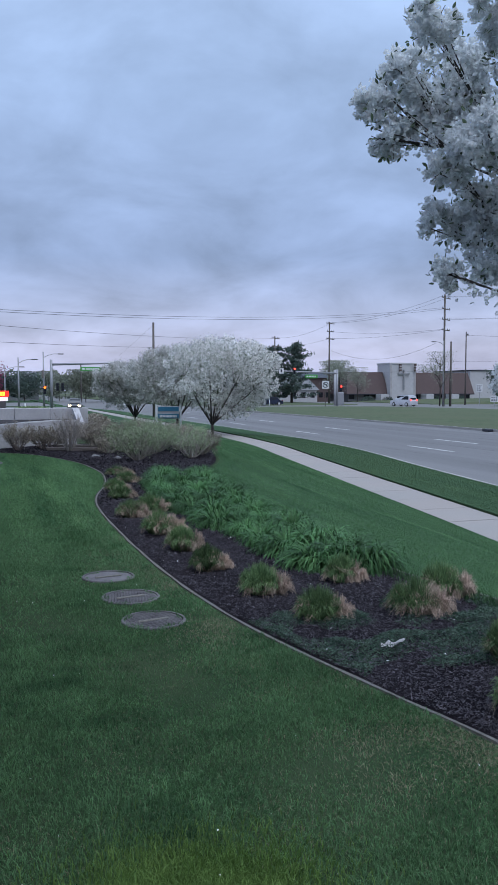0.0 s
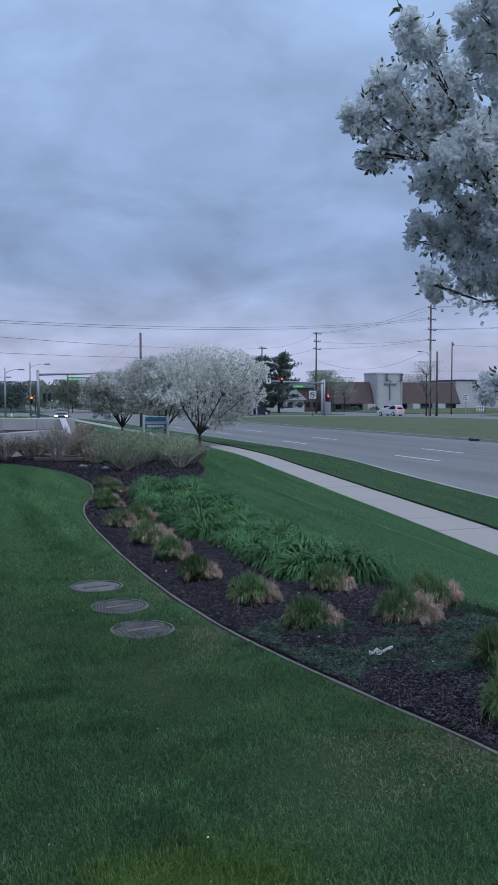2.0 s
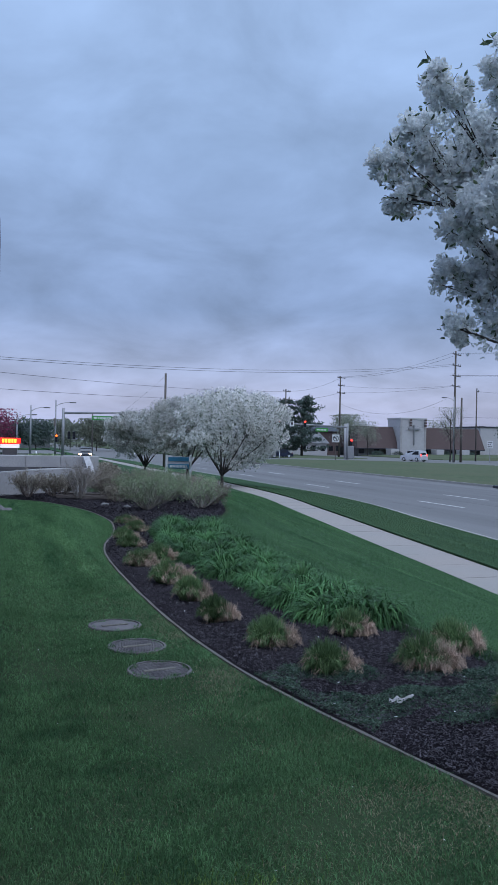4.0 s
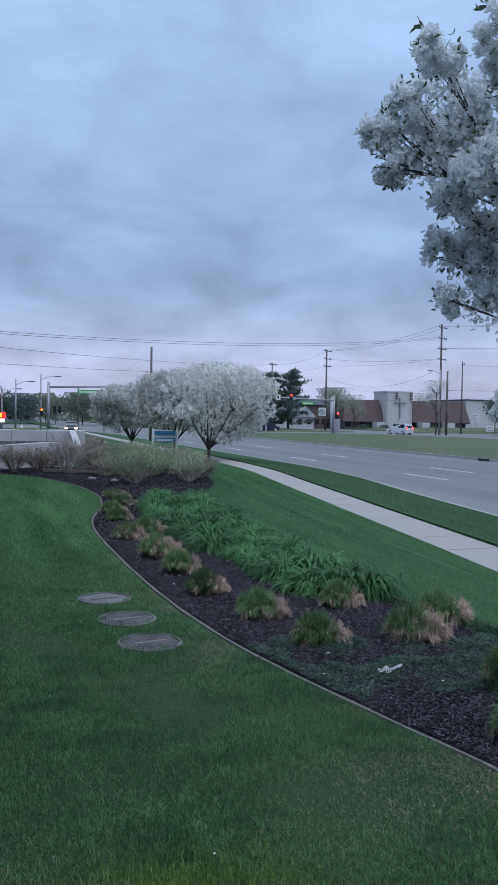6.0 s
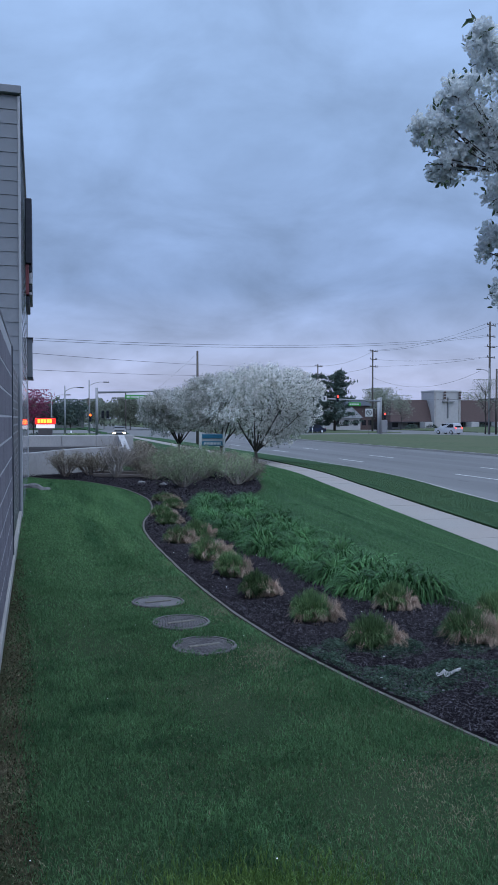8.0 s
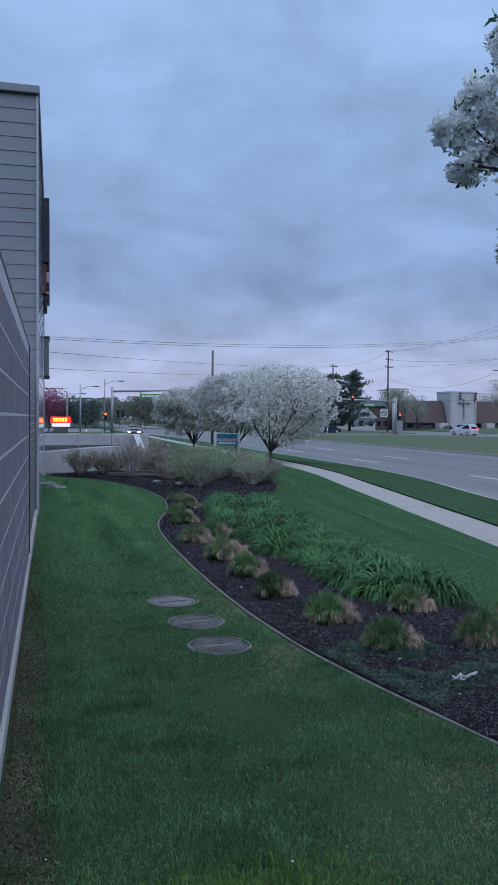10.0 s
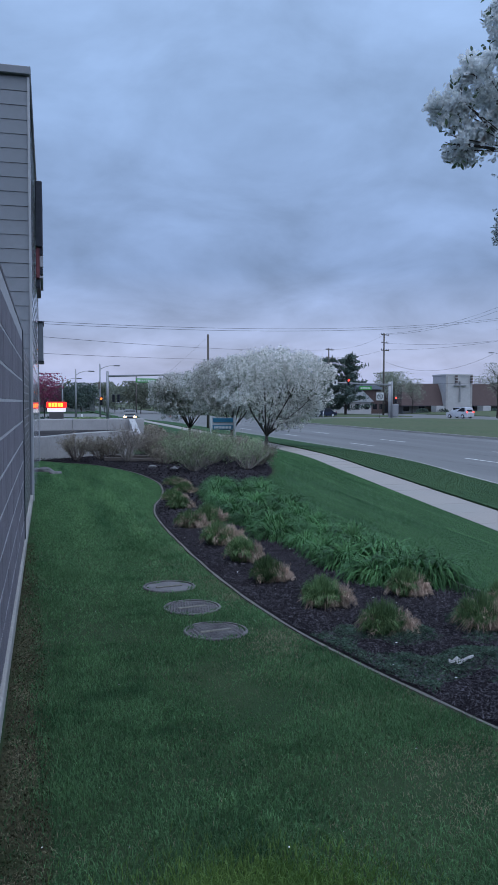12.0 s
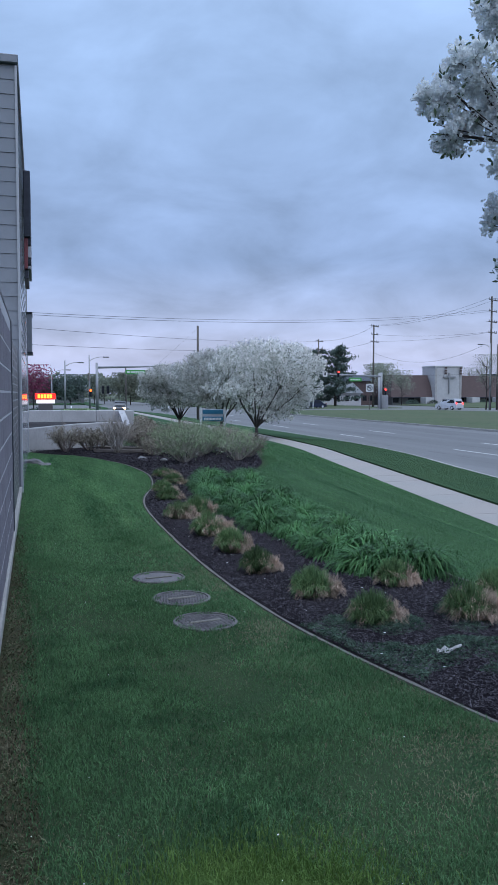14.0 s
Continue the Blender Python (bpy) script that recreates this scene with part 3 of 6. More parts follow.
def retaining_wall():
    bm = bmesh.new()
    pts = [(-0.9, 20.8), (-0.35, 21.0), (0.1, 21.3), (0.6, 21.75), (1.2, 22.2), (1.8, 22.5), (2.45, 22.75)]
    prev = None
    for i, (x, y) in enumerate(pts):
        h = 0.55 + 0.11 * smooth01(-0.9, 2.0, x)
        ring = [bm.verts.new(p) for p in ((x, y, -0.4), (x, y, h), (x + 0.02, y + 0.02, h + 0.02), (x - 0.05, y + 0.26, h + 0.02), (x - 0.05, y + 0.28, -0.9))]
        if prev:
            for k in range(4):
                bm.faces.new((prev[k], ring[k], ring[k + 1], prev[k + 1]))
        else:
            bm.faces.new(ring)
        prev = ring
    bm.faces.new(prev[::-1])
    bmesh.ops.recalc_face_normals(bm, faces=bm.faces)
    tagged(part("wall_retaining", bm, M_WALLC, smooth=False), "curved pale concrete retaining wall behind the shrubs", "wall", kind="structure")
    # sloped up to show as the shadow band below the parapet
    bm = bmesh.new()
    for v in box(bm, -9.0, 3.45, 23.3, 33.99, -0.7, 0.31):
        if v.co.z > 0 and v.co.y < 30:
            v.co.z = -0.10
    tagged(part("ramp_pavement", bm, M_RAMP), "asphalt of the sunken ramp, darkened for the shade behind a low wall", "ramp", kind="structure")
    # ramp parapet in three lengths, with a sloping end
    for x0, x1 in ((-6.0, 1.186), (1.194, 2.586), (2.594, 4.15)):
        bm = bmesh.new()
        box(bm, x0, x1, 34.0, 34.35, -0.9, 0.78, 0.02)
        tagged(part("wall_parapet", bm, M_WALLC), "pale concrete parapet of the sunken ramp", "wall", kind="structure")
    bm = bmesh.new()
    vs = box(bm, 3.5, 3.75, 29.5, 33.99, -0.9, 0.78)
    for v in vs:
        if v.co.z > 0 and v.co.y < 31:
            v.co.z = 0.28
            v.co.x -= 0.25
    bmesh.ops.recalc_face_normals(bm, faces=bm.faces)
    tagged(part("wall_ramp", bm, M_WALLC), "sloping pale concrete end of the ramp wall", "wall", kind="structure")


retaining_wall()


# ---- planting bed ----
def in_bed(x, y):
    return 0 <= y <= 22.5 and bed_l(min(y, 21)) < x < bed_r(y)


def build_bed():
    rows, ys = [], [0.25 * k for k in range(91)]
    for y in ys:
        l, r = bed_l(min(y, 21)) - 0.0, bed_r(y)
        if y > 21:
            l = -0.1 + (y - 21) * 0.9
        for i in range(15):
            u = i / 14
            x = l + (r - l) * u
            z = 0.016 + 0.008 * min(1, 4 * u, 4 * (1 - u)) + 0.010 * noise.noise((x * 3, y * 3, 0.3))
            rows.append((x, y, z if 0 < i < 14 else 0.008))
    f = [(j * 15 + i, j * 15 + i + 1, j * 15 + i + 16, j * 15 + i + 15) for j in range(len(ys) - 1) for i in range(14)]
    bed = soup("planting_bed", rows, f, M_MULCH, smooth=True)
    tagged(bed, "planting bed of dark shredded bark mulch", "mulch bed", kind="structure")
    ys = [0.12 * k for k in range(174)]
    e = strip_slab("bed_edging", lambda y: bed_l(y) - 0.012 + 0.010 * noise.noise((0, y * 2.5, 5)), lambda y: bed_l(y) + 0.010 + 0.006 * noise.noise((4, y * 3.1, 5)), ys, 0.013, 0.12, M_EDGE)
    tagged(e, "weathered grey edging strip between lawn and mulch", "edging", kind="structure")
    e = strip_slab("bed_edging", lambda y: bed_r(y) - 0.01, lambda y: bed_r(y) + 0.014, [0.2 * k for k in range(32)], 0.05, 0.12, M_EDGE)
    tagged(e, "weathered grey edging strip behind the mulch", "edging", kind="structure")


build_bed()


def quads(centres, along, across, length, width, cup=0.0):
    """Four-cornered flakes: arrays of n x 3 centres and directions. Returns vertices and faces."""
    l, w = np.reshape(length, (-1, 1)) / 2, np.reshape(width, (-1, 1)) / 2
    v = np.stack([centres - along * l, centres + across * w, centres + along * l, centres - across * w], 1).reshape(-1, 3)
    n = len(centres)
    return v, np.arange(n * 4).reshape(n, 4)


def unit(v):
    return v / (np.linalg.norm(v, axis=1, keepdims=True) + 1e-9)


def rand_dirs(rng, n):
    return unit(rng.normal(size=(n, 3)))


def chips():
    rng = np.random.RandomState(11)
    n = 105000
    y = 1.6 + 9.5 * rng.rand(n) ** 1.6
    l, r = np.array([bed_l(a) for a in y]), np.array([bed_r(a) for a in y])
    x = l + 0.014 + (r - l - 0.03) * rng.rand(n)
    u = (x - l) / (r - l)
    z = 0.020 + 0.008 * np.minimum(1, np.minimum(4 * u, 4 * (1 - u))) + 0.010 * np.array([noise.noise((a * 3, b * 3, 0.3)) for a, b in zip(x, y)])
    d = unit(np.stack([rng.normal(size=n), rng.normal(size=n), rng.normal(size=n) * 0.32], 1))
    s = unit(np.cross(d, unit(np.stack([rng.normal(size=n) * 0.35, rng.normal(size=n) * 0.35, np.ones(n)], 1))))
    c = np.stack([x, y, z + rng.rand(n) * 0.012], 1)
    v, f = quads(c, d, s, 0.010 + 0.034 * rng.rand(n) ** 2, 0.003 + 0.007 * rng.rand(n))
    tagged(soup("bark_chips", v, f, M_CHIP), "loose shreds of dark bark mulch", "mulch", kind="stuff")
    n = 16000
    y = 10.0 + 11.5 * rng.rand(n)
    l, r = np.array([bed_l(min(a, 21)) for a in y]), np.array([bed_r(a) for a in y])
    x = l + 0.03 + (r - l - 0.06) * rng.rand(n)
    d = unit(np.stack([rng.normal(size=n), rng.normal(size=n), rng.normal(size=n) * 0.45], 1))
    s = unit(np.cross(d, unit(np.stack([rng.normal(size=n) * 0.5, rng.normal(size=n) * 0.5, np.ones(n)], 1))))
    v, f = quads(np.stack([x, y, 0.028 + rng.rand(n) * 0.02], 1), d, s, 0.03 + 0.06 * rng.rand(n) ** 2, 0.010 + 0.02 * rng.rand(n))
    tagged(soup("bark_chips", v, f, M_CHIP), "loose shreds of dark bark under the shrubs", "mulch", kind="stuff")
    n = 110
    y = 3.4 + 6.5 * rng.rand(n)
    x = np.array([bed_l(a) + 0.05 + (bed_r(a) - bed_l(a) - 0.1) * k for a, k in zip(y, rng.rand(n))])
    c = np.stack([x, y, np.full(n, 0.044)], 1)
    d = unit(np.stack([rng.normal(size=n), rng.normal(size=n), rng.normal(size=n) * 0.2], 1))
    s = unit(np.cross(d, np.array([[0.1, 0.1, 1.0]])))
    v, f = quads(c, d, s, 0.010 + 0.014 * rng.rand(n), 0.007 + 0.008 * rng.rand(n))
    tagged(soup("fallen_petals", v, f, M_WHITE), "pale fallen petals and dry bits on the mulch", "petals", kind="stuff")


chips()


# ---- lawn blades ----
def blades(name, x, y, z, h, width, lean, material, label, rng, category="grass"):
    n = len(x)
    # mowing stripes: the blades lie alternately away and towards
    way = np.where(rng.rand(n) < 0.5 + 0.20 * np.sin(x * 6.2832 / 1.1 + 0.4 * np.sin(y * 0.7)), 1.5708, -1.5708)
    a = way + rng.normal(size=n) * 1.0
    dx, dy = np.cos(a), np.sin(a)
    b = rng.rand(n) * 6.2832
    sx, sy = np.cos(b) * width / 2, np.sin(b) * width / 2
    k = lean * h
    v = np.empty((n, 5, 3))
    v[:, 0] = np.stack([x - sx, y - sy, z], 1)
    v[:, 1] = np.stack([x + sx, y + sy, z], 1)
    v[:, 2] = np.stack([x + sx * 0.8 + dx * k * 0.35, y + sy * 0.8 + dy * k * 0.35, z + h * 0.6], 1)
    v[:, 3] = np.stack([x - sx * 0.8 + dx * k * 0.35, y - sy * 0.8 + dy * k * 0.35, z + h * 0.6], 1)
    v[:, 4] = np.stack([x + dx * k, y + dy * k, z + h * (1 - 0.3 * lean)], 1)
    i = np.arange(n)[:, None] * 5
    quad = i + np.array([[0, 1, 2, 3]])
    tri = i + np.array([[3, 2, 4]])
    ob = soup(name, v.reshape(-1, 3), quad.tolist() + tri.tolist(), material)
    return tagged(ob, label, category, kind="stuff")


def lawn():
    rng = np.random.RandomState(5)
    bl = np.array([bed_l(0.05 * k) for k in range(420)])

    def field(n, y0, y1, x0, x1, power):
        y = y0 + (y1 - y0) * rng.rand(n) ** power
        x = x0 + (x1 - x0) * rng.rand(n)
        lim = bl[np.clip((y / 0.05).astype(int), 0, 419)]
        ok = (x < lim - 0.03) & (x > WX + 0.05)
        for cx, cy in COVERS:
            ok &= (x - cx) ** 2 + (y - cy) ** 2 > (0.185 + 0.03 * np.sin(5 * np.arctan2(y - cy, x - cx) + 7 * cy)) ** 2
        return x[ok], y[ok]

    def tone(x, y, s):
        return np.array([noise.noise((a * s, b * s, 2.2)) for a, b in zip(x, y)])

    def worn(x, y):
        # the bare strip of soil along the wall
        return (x < -0.14 + 0.14 * rng.rand(len(x)) - 0.10 * np.clip((y - 4.0) / 5.0, 0, 1)) & (rng.rand(len(x)) < 0.85)

    x, y = field(560000, 0.9, 12.5, WX, 2.6, 1.9)
    t = tone(x, y, 1.6)
    keep = rng.rand(len(x)) < 0.78 + 0.75 * t
    keep &= ~worn(x, y)
    keep &= rng.rand(len(x)) < np.clip((12.5 - y) / 5.0, 0, 1)
    keep &= rng.rand(len(x)) > 0.55 * np.exp(-((x - 1.6) / 0.4) ** 2 - ((y - 2.5) / 0.5) ** 2)
    x, y, t = x[keep], y[keep], t[keep]
    h = (0.017 + 0.018 * rng.rand(len(x))) * (1 + 0.8 * t)
    blades("lawn_grass", x, y, np.full(len(x), -0.004), h, 0.0026 + 0.0013 * rng.rand(len(x)), 0.3 + 0.7 * rng.rand(len(x)), M_BLADE, "short mown dark green lawn grass", rng)
    # farther blades take the lightened colour, blended in from y 5 to 10
    x, y = field(270000, 5.0, 21.0, WX, 2.4, 1.2)
    keep = (rng.rand(len(x)) < np.clip((y - 5.0) / 5.0, 0, 1)) & ~worn(x, y)
    x, y = x[keep], y[keep]
    blades("lawn_grass", x, y, np.full(len(x), -0.004), 0.018 + 0.016 * rng.rand(len(x)), 0.0046 + 0.0028 * rng.rand(len(x)), 0.7 + 0.8 * rng.rand(len(x)), M_BLADE_LIT, "short mown lawn grass towards the retaining wall, lightened for the low view", rng)
    # a fresh yellow-green patch
    n = 26000
    px, py = 0.55 + rng.normal(size=n) * 0.20, 2.15 + rng.normal(size=n) * 0.17
    px, py = px[py > 1.5], py[py > 1.5]
    blades("lawn_grass", px, py, np.full(len(px), -0.004), 0.026 + 0.024 * rng.rand(len(px)), 0.0032, 0.2 + 0.6 * rng.rand(len(px)), M_YOUNG, "patch of fresh yellow-green lawn grass", rng)
    # dry thatch, thicker beside the edging and along the wall
    x, y = field(420000, 0.9, 12.0, WX, 2.6, 1.5)
    lim = bl[np.clip((y / 0.05).astype(int), 0, 419)]
    w = np.clip(1 - (lim - x) / 0.75, 0, 1) ** 1.5 * 0.95 + 0.62 * np.clip(1 - (x - WX - 0.05) / 0.26, 0, 1) + 0.05
    w += 0.14 * np.exp(-((x - 1.55) / 0.4) ** 2 - ((y - 2.6) / 0.5) ** 2)
    w *= np.clip((12.0 - y) / 5.0, 0, 1)
    w *= 0.25 + 2.0 * np.clip(0.25 + tone(x, y, 2.8), 0, 1)
    ok = rng.rand(len(x)) < w
    x, y = x[ok], y[ok]
    blades("dry_thatch", x, y, np.full(len(x), 0.0), 0.008 + 0.010 * rng.rand(len(x)), 0.0024, 0.9 + 1.2 * rng.rand(len(x)), M_STRAW, "dry straw-coloured thatch in the lawn", rng, "thatch")
    # the slope behind the bed, down to the sidewalk
    n = 290000
    y = 3.0 + 30 * rng.rand(n) ** 1.5
    l = np.array([bed_r(min(a, 23)) + 0.06 for a in y])
    r = np.array([walk_l(a) - 0.03 for a in y])
    x = l + (r - l) * rng.rand(n)
    z = np.array([land(a, b) for a, b in zip(x, y)])
    blades("lawn_grass", x, y, z - 0.004, 0.013 + 0.012 * rng.rand(n), 0.0048 + 0.003 * rng.rand(n), 0.7 + 0.8 * rng.rand(n), M_BLADE_LIT, "mown green grass on the slope to the sidewalk", rng)
    n = 90000
    y = 6.0 + 32 * rng.rand(n) ** 1.5
    l = np.array([walk_l(a) + WALK_W + 0.03 for a in y])
    r = np.array([kerb_x(a) - 0.18 for a in y])
    x = l + (r - l) * rng.rand(n)
    z = np.array([land(a, b) for a, b in zip(x, y)])
    blades("lawn_grass", x, y, z - 0.004, 0.017 + 0.016 * rng.rand(n), 0.006 + 0.004 * rng.rand(n), 0.6 + 0.7 * rng.rand(n), M_VERGE, "mown grass strip between sidewalk and kerb", rng)
    # clover heads and fallen petals on the turf
    n = 60
    x, y = field(n, 1.8, 8.0, WX, 2.4, 1.3)
    n = len(x)
    c = np.stack([x, y, np.full(n, 0.045)], 1)
    d = unit(np.stack([rng.normal(size=n), rng.normal(size=n), rng.normal(size=n) * 0.4], 1))
    s = unit(np.cross(d, np.array([[0.2, 0.1, 1.0]])))
    v, f = quads(c, d, s, 0.005 + 0.006 * rng.rand(n), 0.004 + 0.004 * rng.rand(n))
    tagged(soup("fallen_petals", v, f, M_WHITE), "pale fallen petals scattered on the lawn", "petals", kind="stuff")


soil = strip_slab("soil_strip", lambda y: WX + 0.025, lambda y: -0.08 + 0.08 * noise.noise((0.3, y * 1.7, 4.0)) - 0.14 * smooth01(4, 9, y), [0.15 * k for k in range(0, 61)], 0.002, 0.03, M_SOIL)
tagged(soil, "bare strip of crumbly brown soil along the wall", "soil", kind="structure")


def crumbs():
    """Clods of soil along the wall."""
    rng = np.random.RandomState(17)
    n = 9000
    y = 1.2 + 7.5 * rng.rand(n) ** 1.3
    x = WX + 0.03 + (0.20 - 0.12 * np.clip((y - 4) / 5, 0, 1)) * rng.rand(n)
    d = rand_dirs(rng, n)
    c = np.stack([x, y, 0.004 + 0.006 * rng.rand(n)], 1)
    v, f = quads(c, d, unit(np.cross(d, rand_dirs(rng, n))), 0.006 + 0.016 * rng.rand(n) ** 2, 0.005 + 0.010 * rng.rand(n) ** 2)
    tagged(soup("soil_crumbs", v, f, M_SOIL), "loose crumbs of dry soil along the wall", "soil", kind="stuff")


crumbs()
COVERS = ((0.925, 6.40), (0.985, 5.71), (1.025, 5.08))
lawn()


# ---- round covers in the lawn ----
def cover(x, y, style):
    c = empty("utility_cover", pose(x, y, -0.0225, 0.5 * (style - 1), 0.4, 25 * style))
    tagged(c, ("round grey utility cover with a plain lid set in the lawn", "round grey utility cover with a ribbed lid set in the lawn", "round ribbed grey utility cover partly overgrown by grass")[style], "utility cover", group="covers in the lawn")
    R = 0.212
    bm = bmesh.new()
    prof = [(R, -0.05), (R, 0.030), (R - 0.006, 0.036), (R - 0.018, 0.036), (R - 0.020, 0.02), (R - 0.020, -0.05)]
    n = 40
    ring = [[bm.verts.new((math.cos(6.2832 * k / n) * r, math.sin(6.2832 * k / n) * r, z)) for r, z in prof] for k in range(n)]
    for k in range(n):
        for i in range(len(prof) - 1):
            bm.faces.new((ring[k][i], ring[(k + 1) % n][i], ring[(k + 1) % n][i + 1], ring[k][i + 1]))
    part("rim", bm, M_COVER, c, "worn rim")
    bm = bmesh.new()
    bmesh.ops.create_cone(bm, cap_ends=True, segments=40, radius1=R - 0.022, radius2=R - 0.024, depth=0.05, matrix=Matrix.Translation((0, 0, 0.003)))
    part("lid", bm, M_COVER, c)
    bm = bmesh.new()
    step = 0.016
    k = -0.19
    while k < 0.191:
        h = math.sqrt(max((R - 0.03) ** 2 - k * k, 0))
        if style and h > 0.02:
            box(bm, k - 0.0035, k + 0.0035, -h, h, 0.026, 0.031)
        k += step
    if style:
        tagged(part("tread", bm, M_COVER, c, "raised parallel ribs"), kind="stuff")
    else:
        bm.free()
    bm = bmesh.new()
    box(bm, -0.11, 0.11, -0.016, 0.016, 0.027, 0.036, 0.004, pose(0, 0, 0, 0, 0, -25 * style + 12))
    part("name_bar", bm, M_EDGE, c, "raised pale bar across the lid")


for i, (x, y) in enumerate(COVERS):
    cover(x, y, i)


# ---- arching and tufted leaves ----
def arch_blades(rng, n, spread, height, width, segs, droop, base_r, side=None, side_bias=0.0, low=0.35, high=1.45):
    """Long leaves that rise from the middle and bend over. side: a direction towards which they crowd."""
    a = rng.rand(n) * 6.2832
    if side is not None:
        a = side + rng.normal(size=n) * side_bias
    el = low + (high - low) * rng.rand(n)
    ln = height * (0.7 + 0.5 * rng.rand(n))
    rr = base_r * np.sqrt(rng.rand(n))
    p = np.stack([np.cos(a) * rr, np.sin(a) * rr, np.zeros(n)], 1)
    out = np.stack([np.cos(a), np.sin(a)], 1)
    across = np.stack([-np.sin(a), np.cos(a), rng.normal(size=n) * 0.15], 1)
    verts = []
    ang = el.copy()
    for s in range(segs + 1):
        u = s / segs
        w = width * (0.55 + 1.3 * u) if u < 0.35 else width * max(0.04, (1 - ((u - 0.35) / 0.65) ** 1.8))
        verts.append(p - across * w / 2)
        verts.append(p + across * w / 2)
        st = ln / segs
        p = p + np.stack([np.cos(ang) * out[:, 0] * st * spread, np.cos(ang) * out[:, 1] * st * spread, np.sin(ang) * st], 1)
        ang = ang - droop * (0.5 + rng.rand(n)) / segs * (0.4 + 1.6 * u)
    v = np.stack(verts, 1)
    m = v.shape[1]
    i = np.arange(n)[:, None] * m
    f = np.concatenate([i + np.array([[2 * s, 2 * s + 1, 2 * s + 3, 2 * s + 2]]) for s in range(segs)], 0)
    v[:, :, 2] = np.maximum(v[:, :, 2], 0.004)
    return v.reshape(-1, 3), f


def dome_blades(rng, n, r, h, width, low, high=1.0):
    """Straight-growing blades whose tips make a rounded dome r wide and h high. low, high: sines of the slope of the outermost and innermost."""
    m = max(24, n // 18)
    pick = rng.randint(m, size=n)
    sz = np.clip((low + (high - low) * rng.rand(m))[pick] + rng.normal(size=n) * 0.05, -0.1, 1.0)
    a = (rng.rand(m) * 6.2832)[pick] + rng.normal(size=n) * 0.07 / np.sqrt(np.maximum(0.04, 1 - sz * sz))
    cz = np.sqrt(np.maximum(0, 1 - sz * sz))
    k = (0.90 + 0.10 * rng.rand(m))[pick] * (0.90 + 0.10 * rng.rand(n))
    tip = np.stack([np.cos(a) * cz * r * k, np.sin(a) * cz * r * k, np.maximum(sz, 0.03) * h * k], 1)
    base = np.stack([np.cos(a) * cz * r * 0.22, np.sin(a) * cz * r * 0.22, np.zeros(n)], 1) + rng.normal(size=(n, 3)) * np.array([[r * 0.08, r * 0.08, 0]])
    out = np.stack([np.cos(a) * cz * r * 0.10, np.sin(a) * cz * r * 0.10, 0.27 * h * cz], 1)
    mid = base * 0.45 + tip * 0.55 + out + rng.normal(size=(n, 3)) * r * 0.06
    tip = tip + rng.normal(size=(n, 3)) * r * 0.06
    tip[:, 2] = np.maximum(tip[:, 2], 0.008)
    b = rng.rand(n) * 6.2832
    side = np.stack([np.cos(b), np.sin(b), np.zeros(n)], 1) * width / 2
    v = np.stack([base - side, base + side, mid + side, mid - side, tip + side * 0.25, tip - side * 0.25], 1).reshape(-1, 3)
    i = np.arange(n)[:, None] * 6
    return v, np.concatenate([i + [[0, 1, 2, 3]], i + [[3, 2, 4, 5]]], 0)


def build_lilies():
    rng = np.random.RandomState(21)
    kinds = []
    for k in range(5):
        v, f = arch_blades(rng, 460, 1.0, 0.40, 0.0120, 7, 4.0, 0.11, low=0.45, high=1.55)
        me = bpy.data.meshes.new("daylily")
        me.from_pydata(v.tolist(), [], f.tolist())
        me.materials.append(M_LILY)
        kinds.append(me)
    left = curve_x([(5.8, 2.78), (6.4, 2.50), (7.5, 2.38), (9, 2.25), (11.1, 2.25), (13, 2.55), (14.5, 2.95), (15.6, 3.2)])
    made = 0
    y = 6.22
    row = 0
    while y < 14.4:
        l, r = left(y) + 0.12, bed_r(y) - 0.20
        n = max(2, int(round((r - l) / 0.54)) + 1)
        for i in range(n):
            x = l + (r - l) * (i + 0.15 * (row % 2)) / (n - 0.85) + rng.normal() * 0.04
            yy = y + rng.normal() * 0.06
            o = new("daylily", kinds[rng.randint(5)])
            s = (0.80 + 0.36 * rng.rand()) * (1.0 - 0.12 * smooth01(9.0, 13.5, y))
            o.matrix_world = pose(x, yy, 0.004, rng.normal() * 4, rng.normal() * 4, rng.rand() * 360) @ Matrix.Diagonal((s, s, s * (0.85 + 0.2 * rng.rand()), 1))
            tagged(o, "daylily clump with arching bright green strap leaves", "daylily", group="daylilies in the bed")
            made += 1
        y += 0.53
        row += 1
    for x, yy in ((2.84, 6.10), (3.04, 6.03), (2.98, 6.42)):
        o = new("daylily", kinds[rng.randint(5)])
        o.matrix_world = pose(x, yy, 0.004, 0, 0, rng.rand() * 360) @ Matrix.Diagonal((1.12, 1.12, 1.12, 1))
        tagged(o, "daylily clump with arching bright green strap leaves", "daylily", group="daylilies in the bed")


build_lilies()


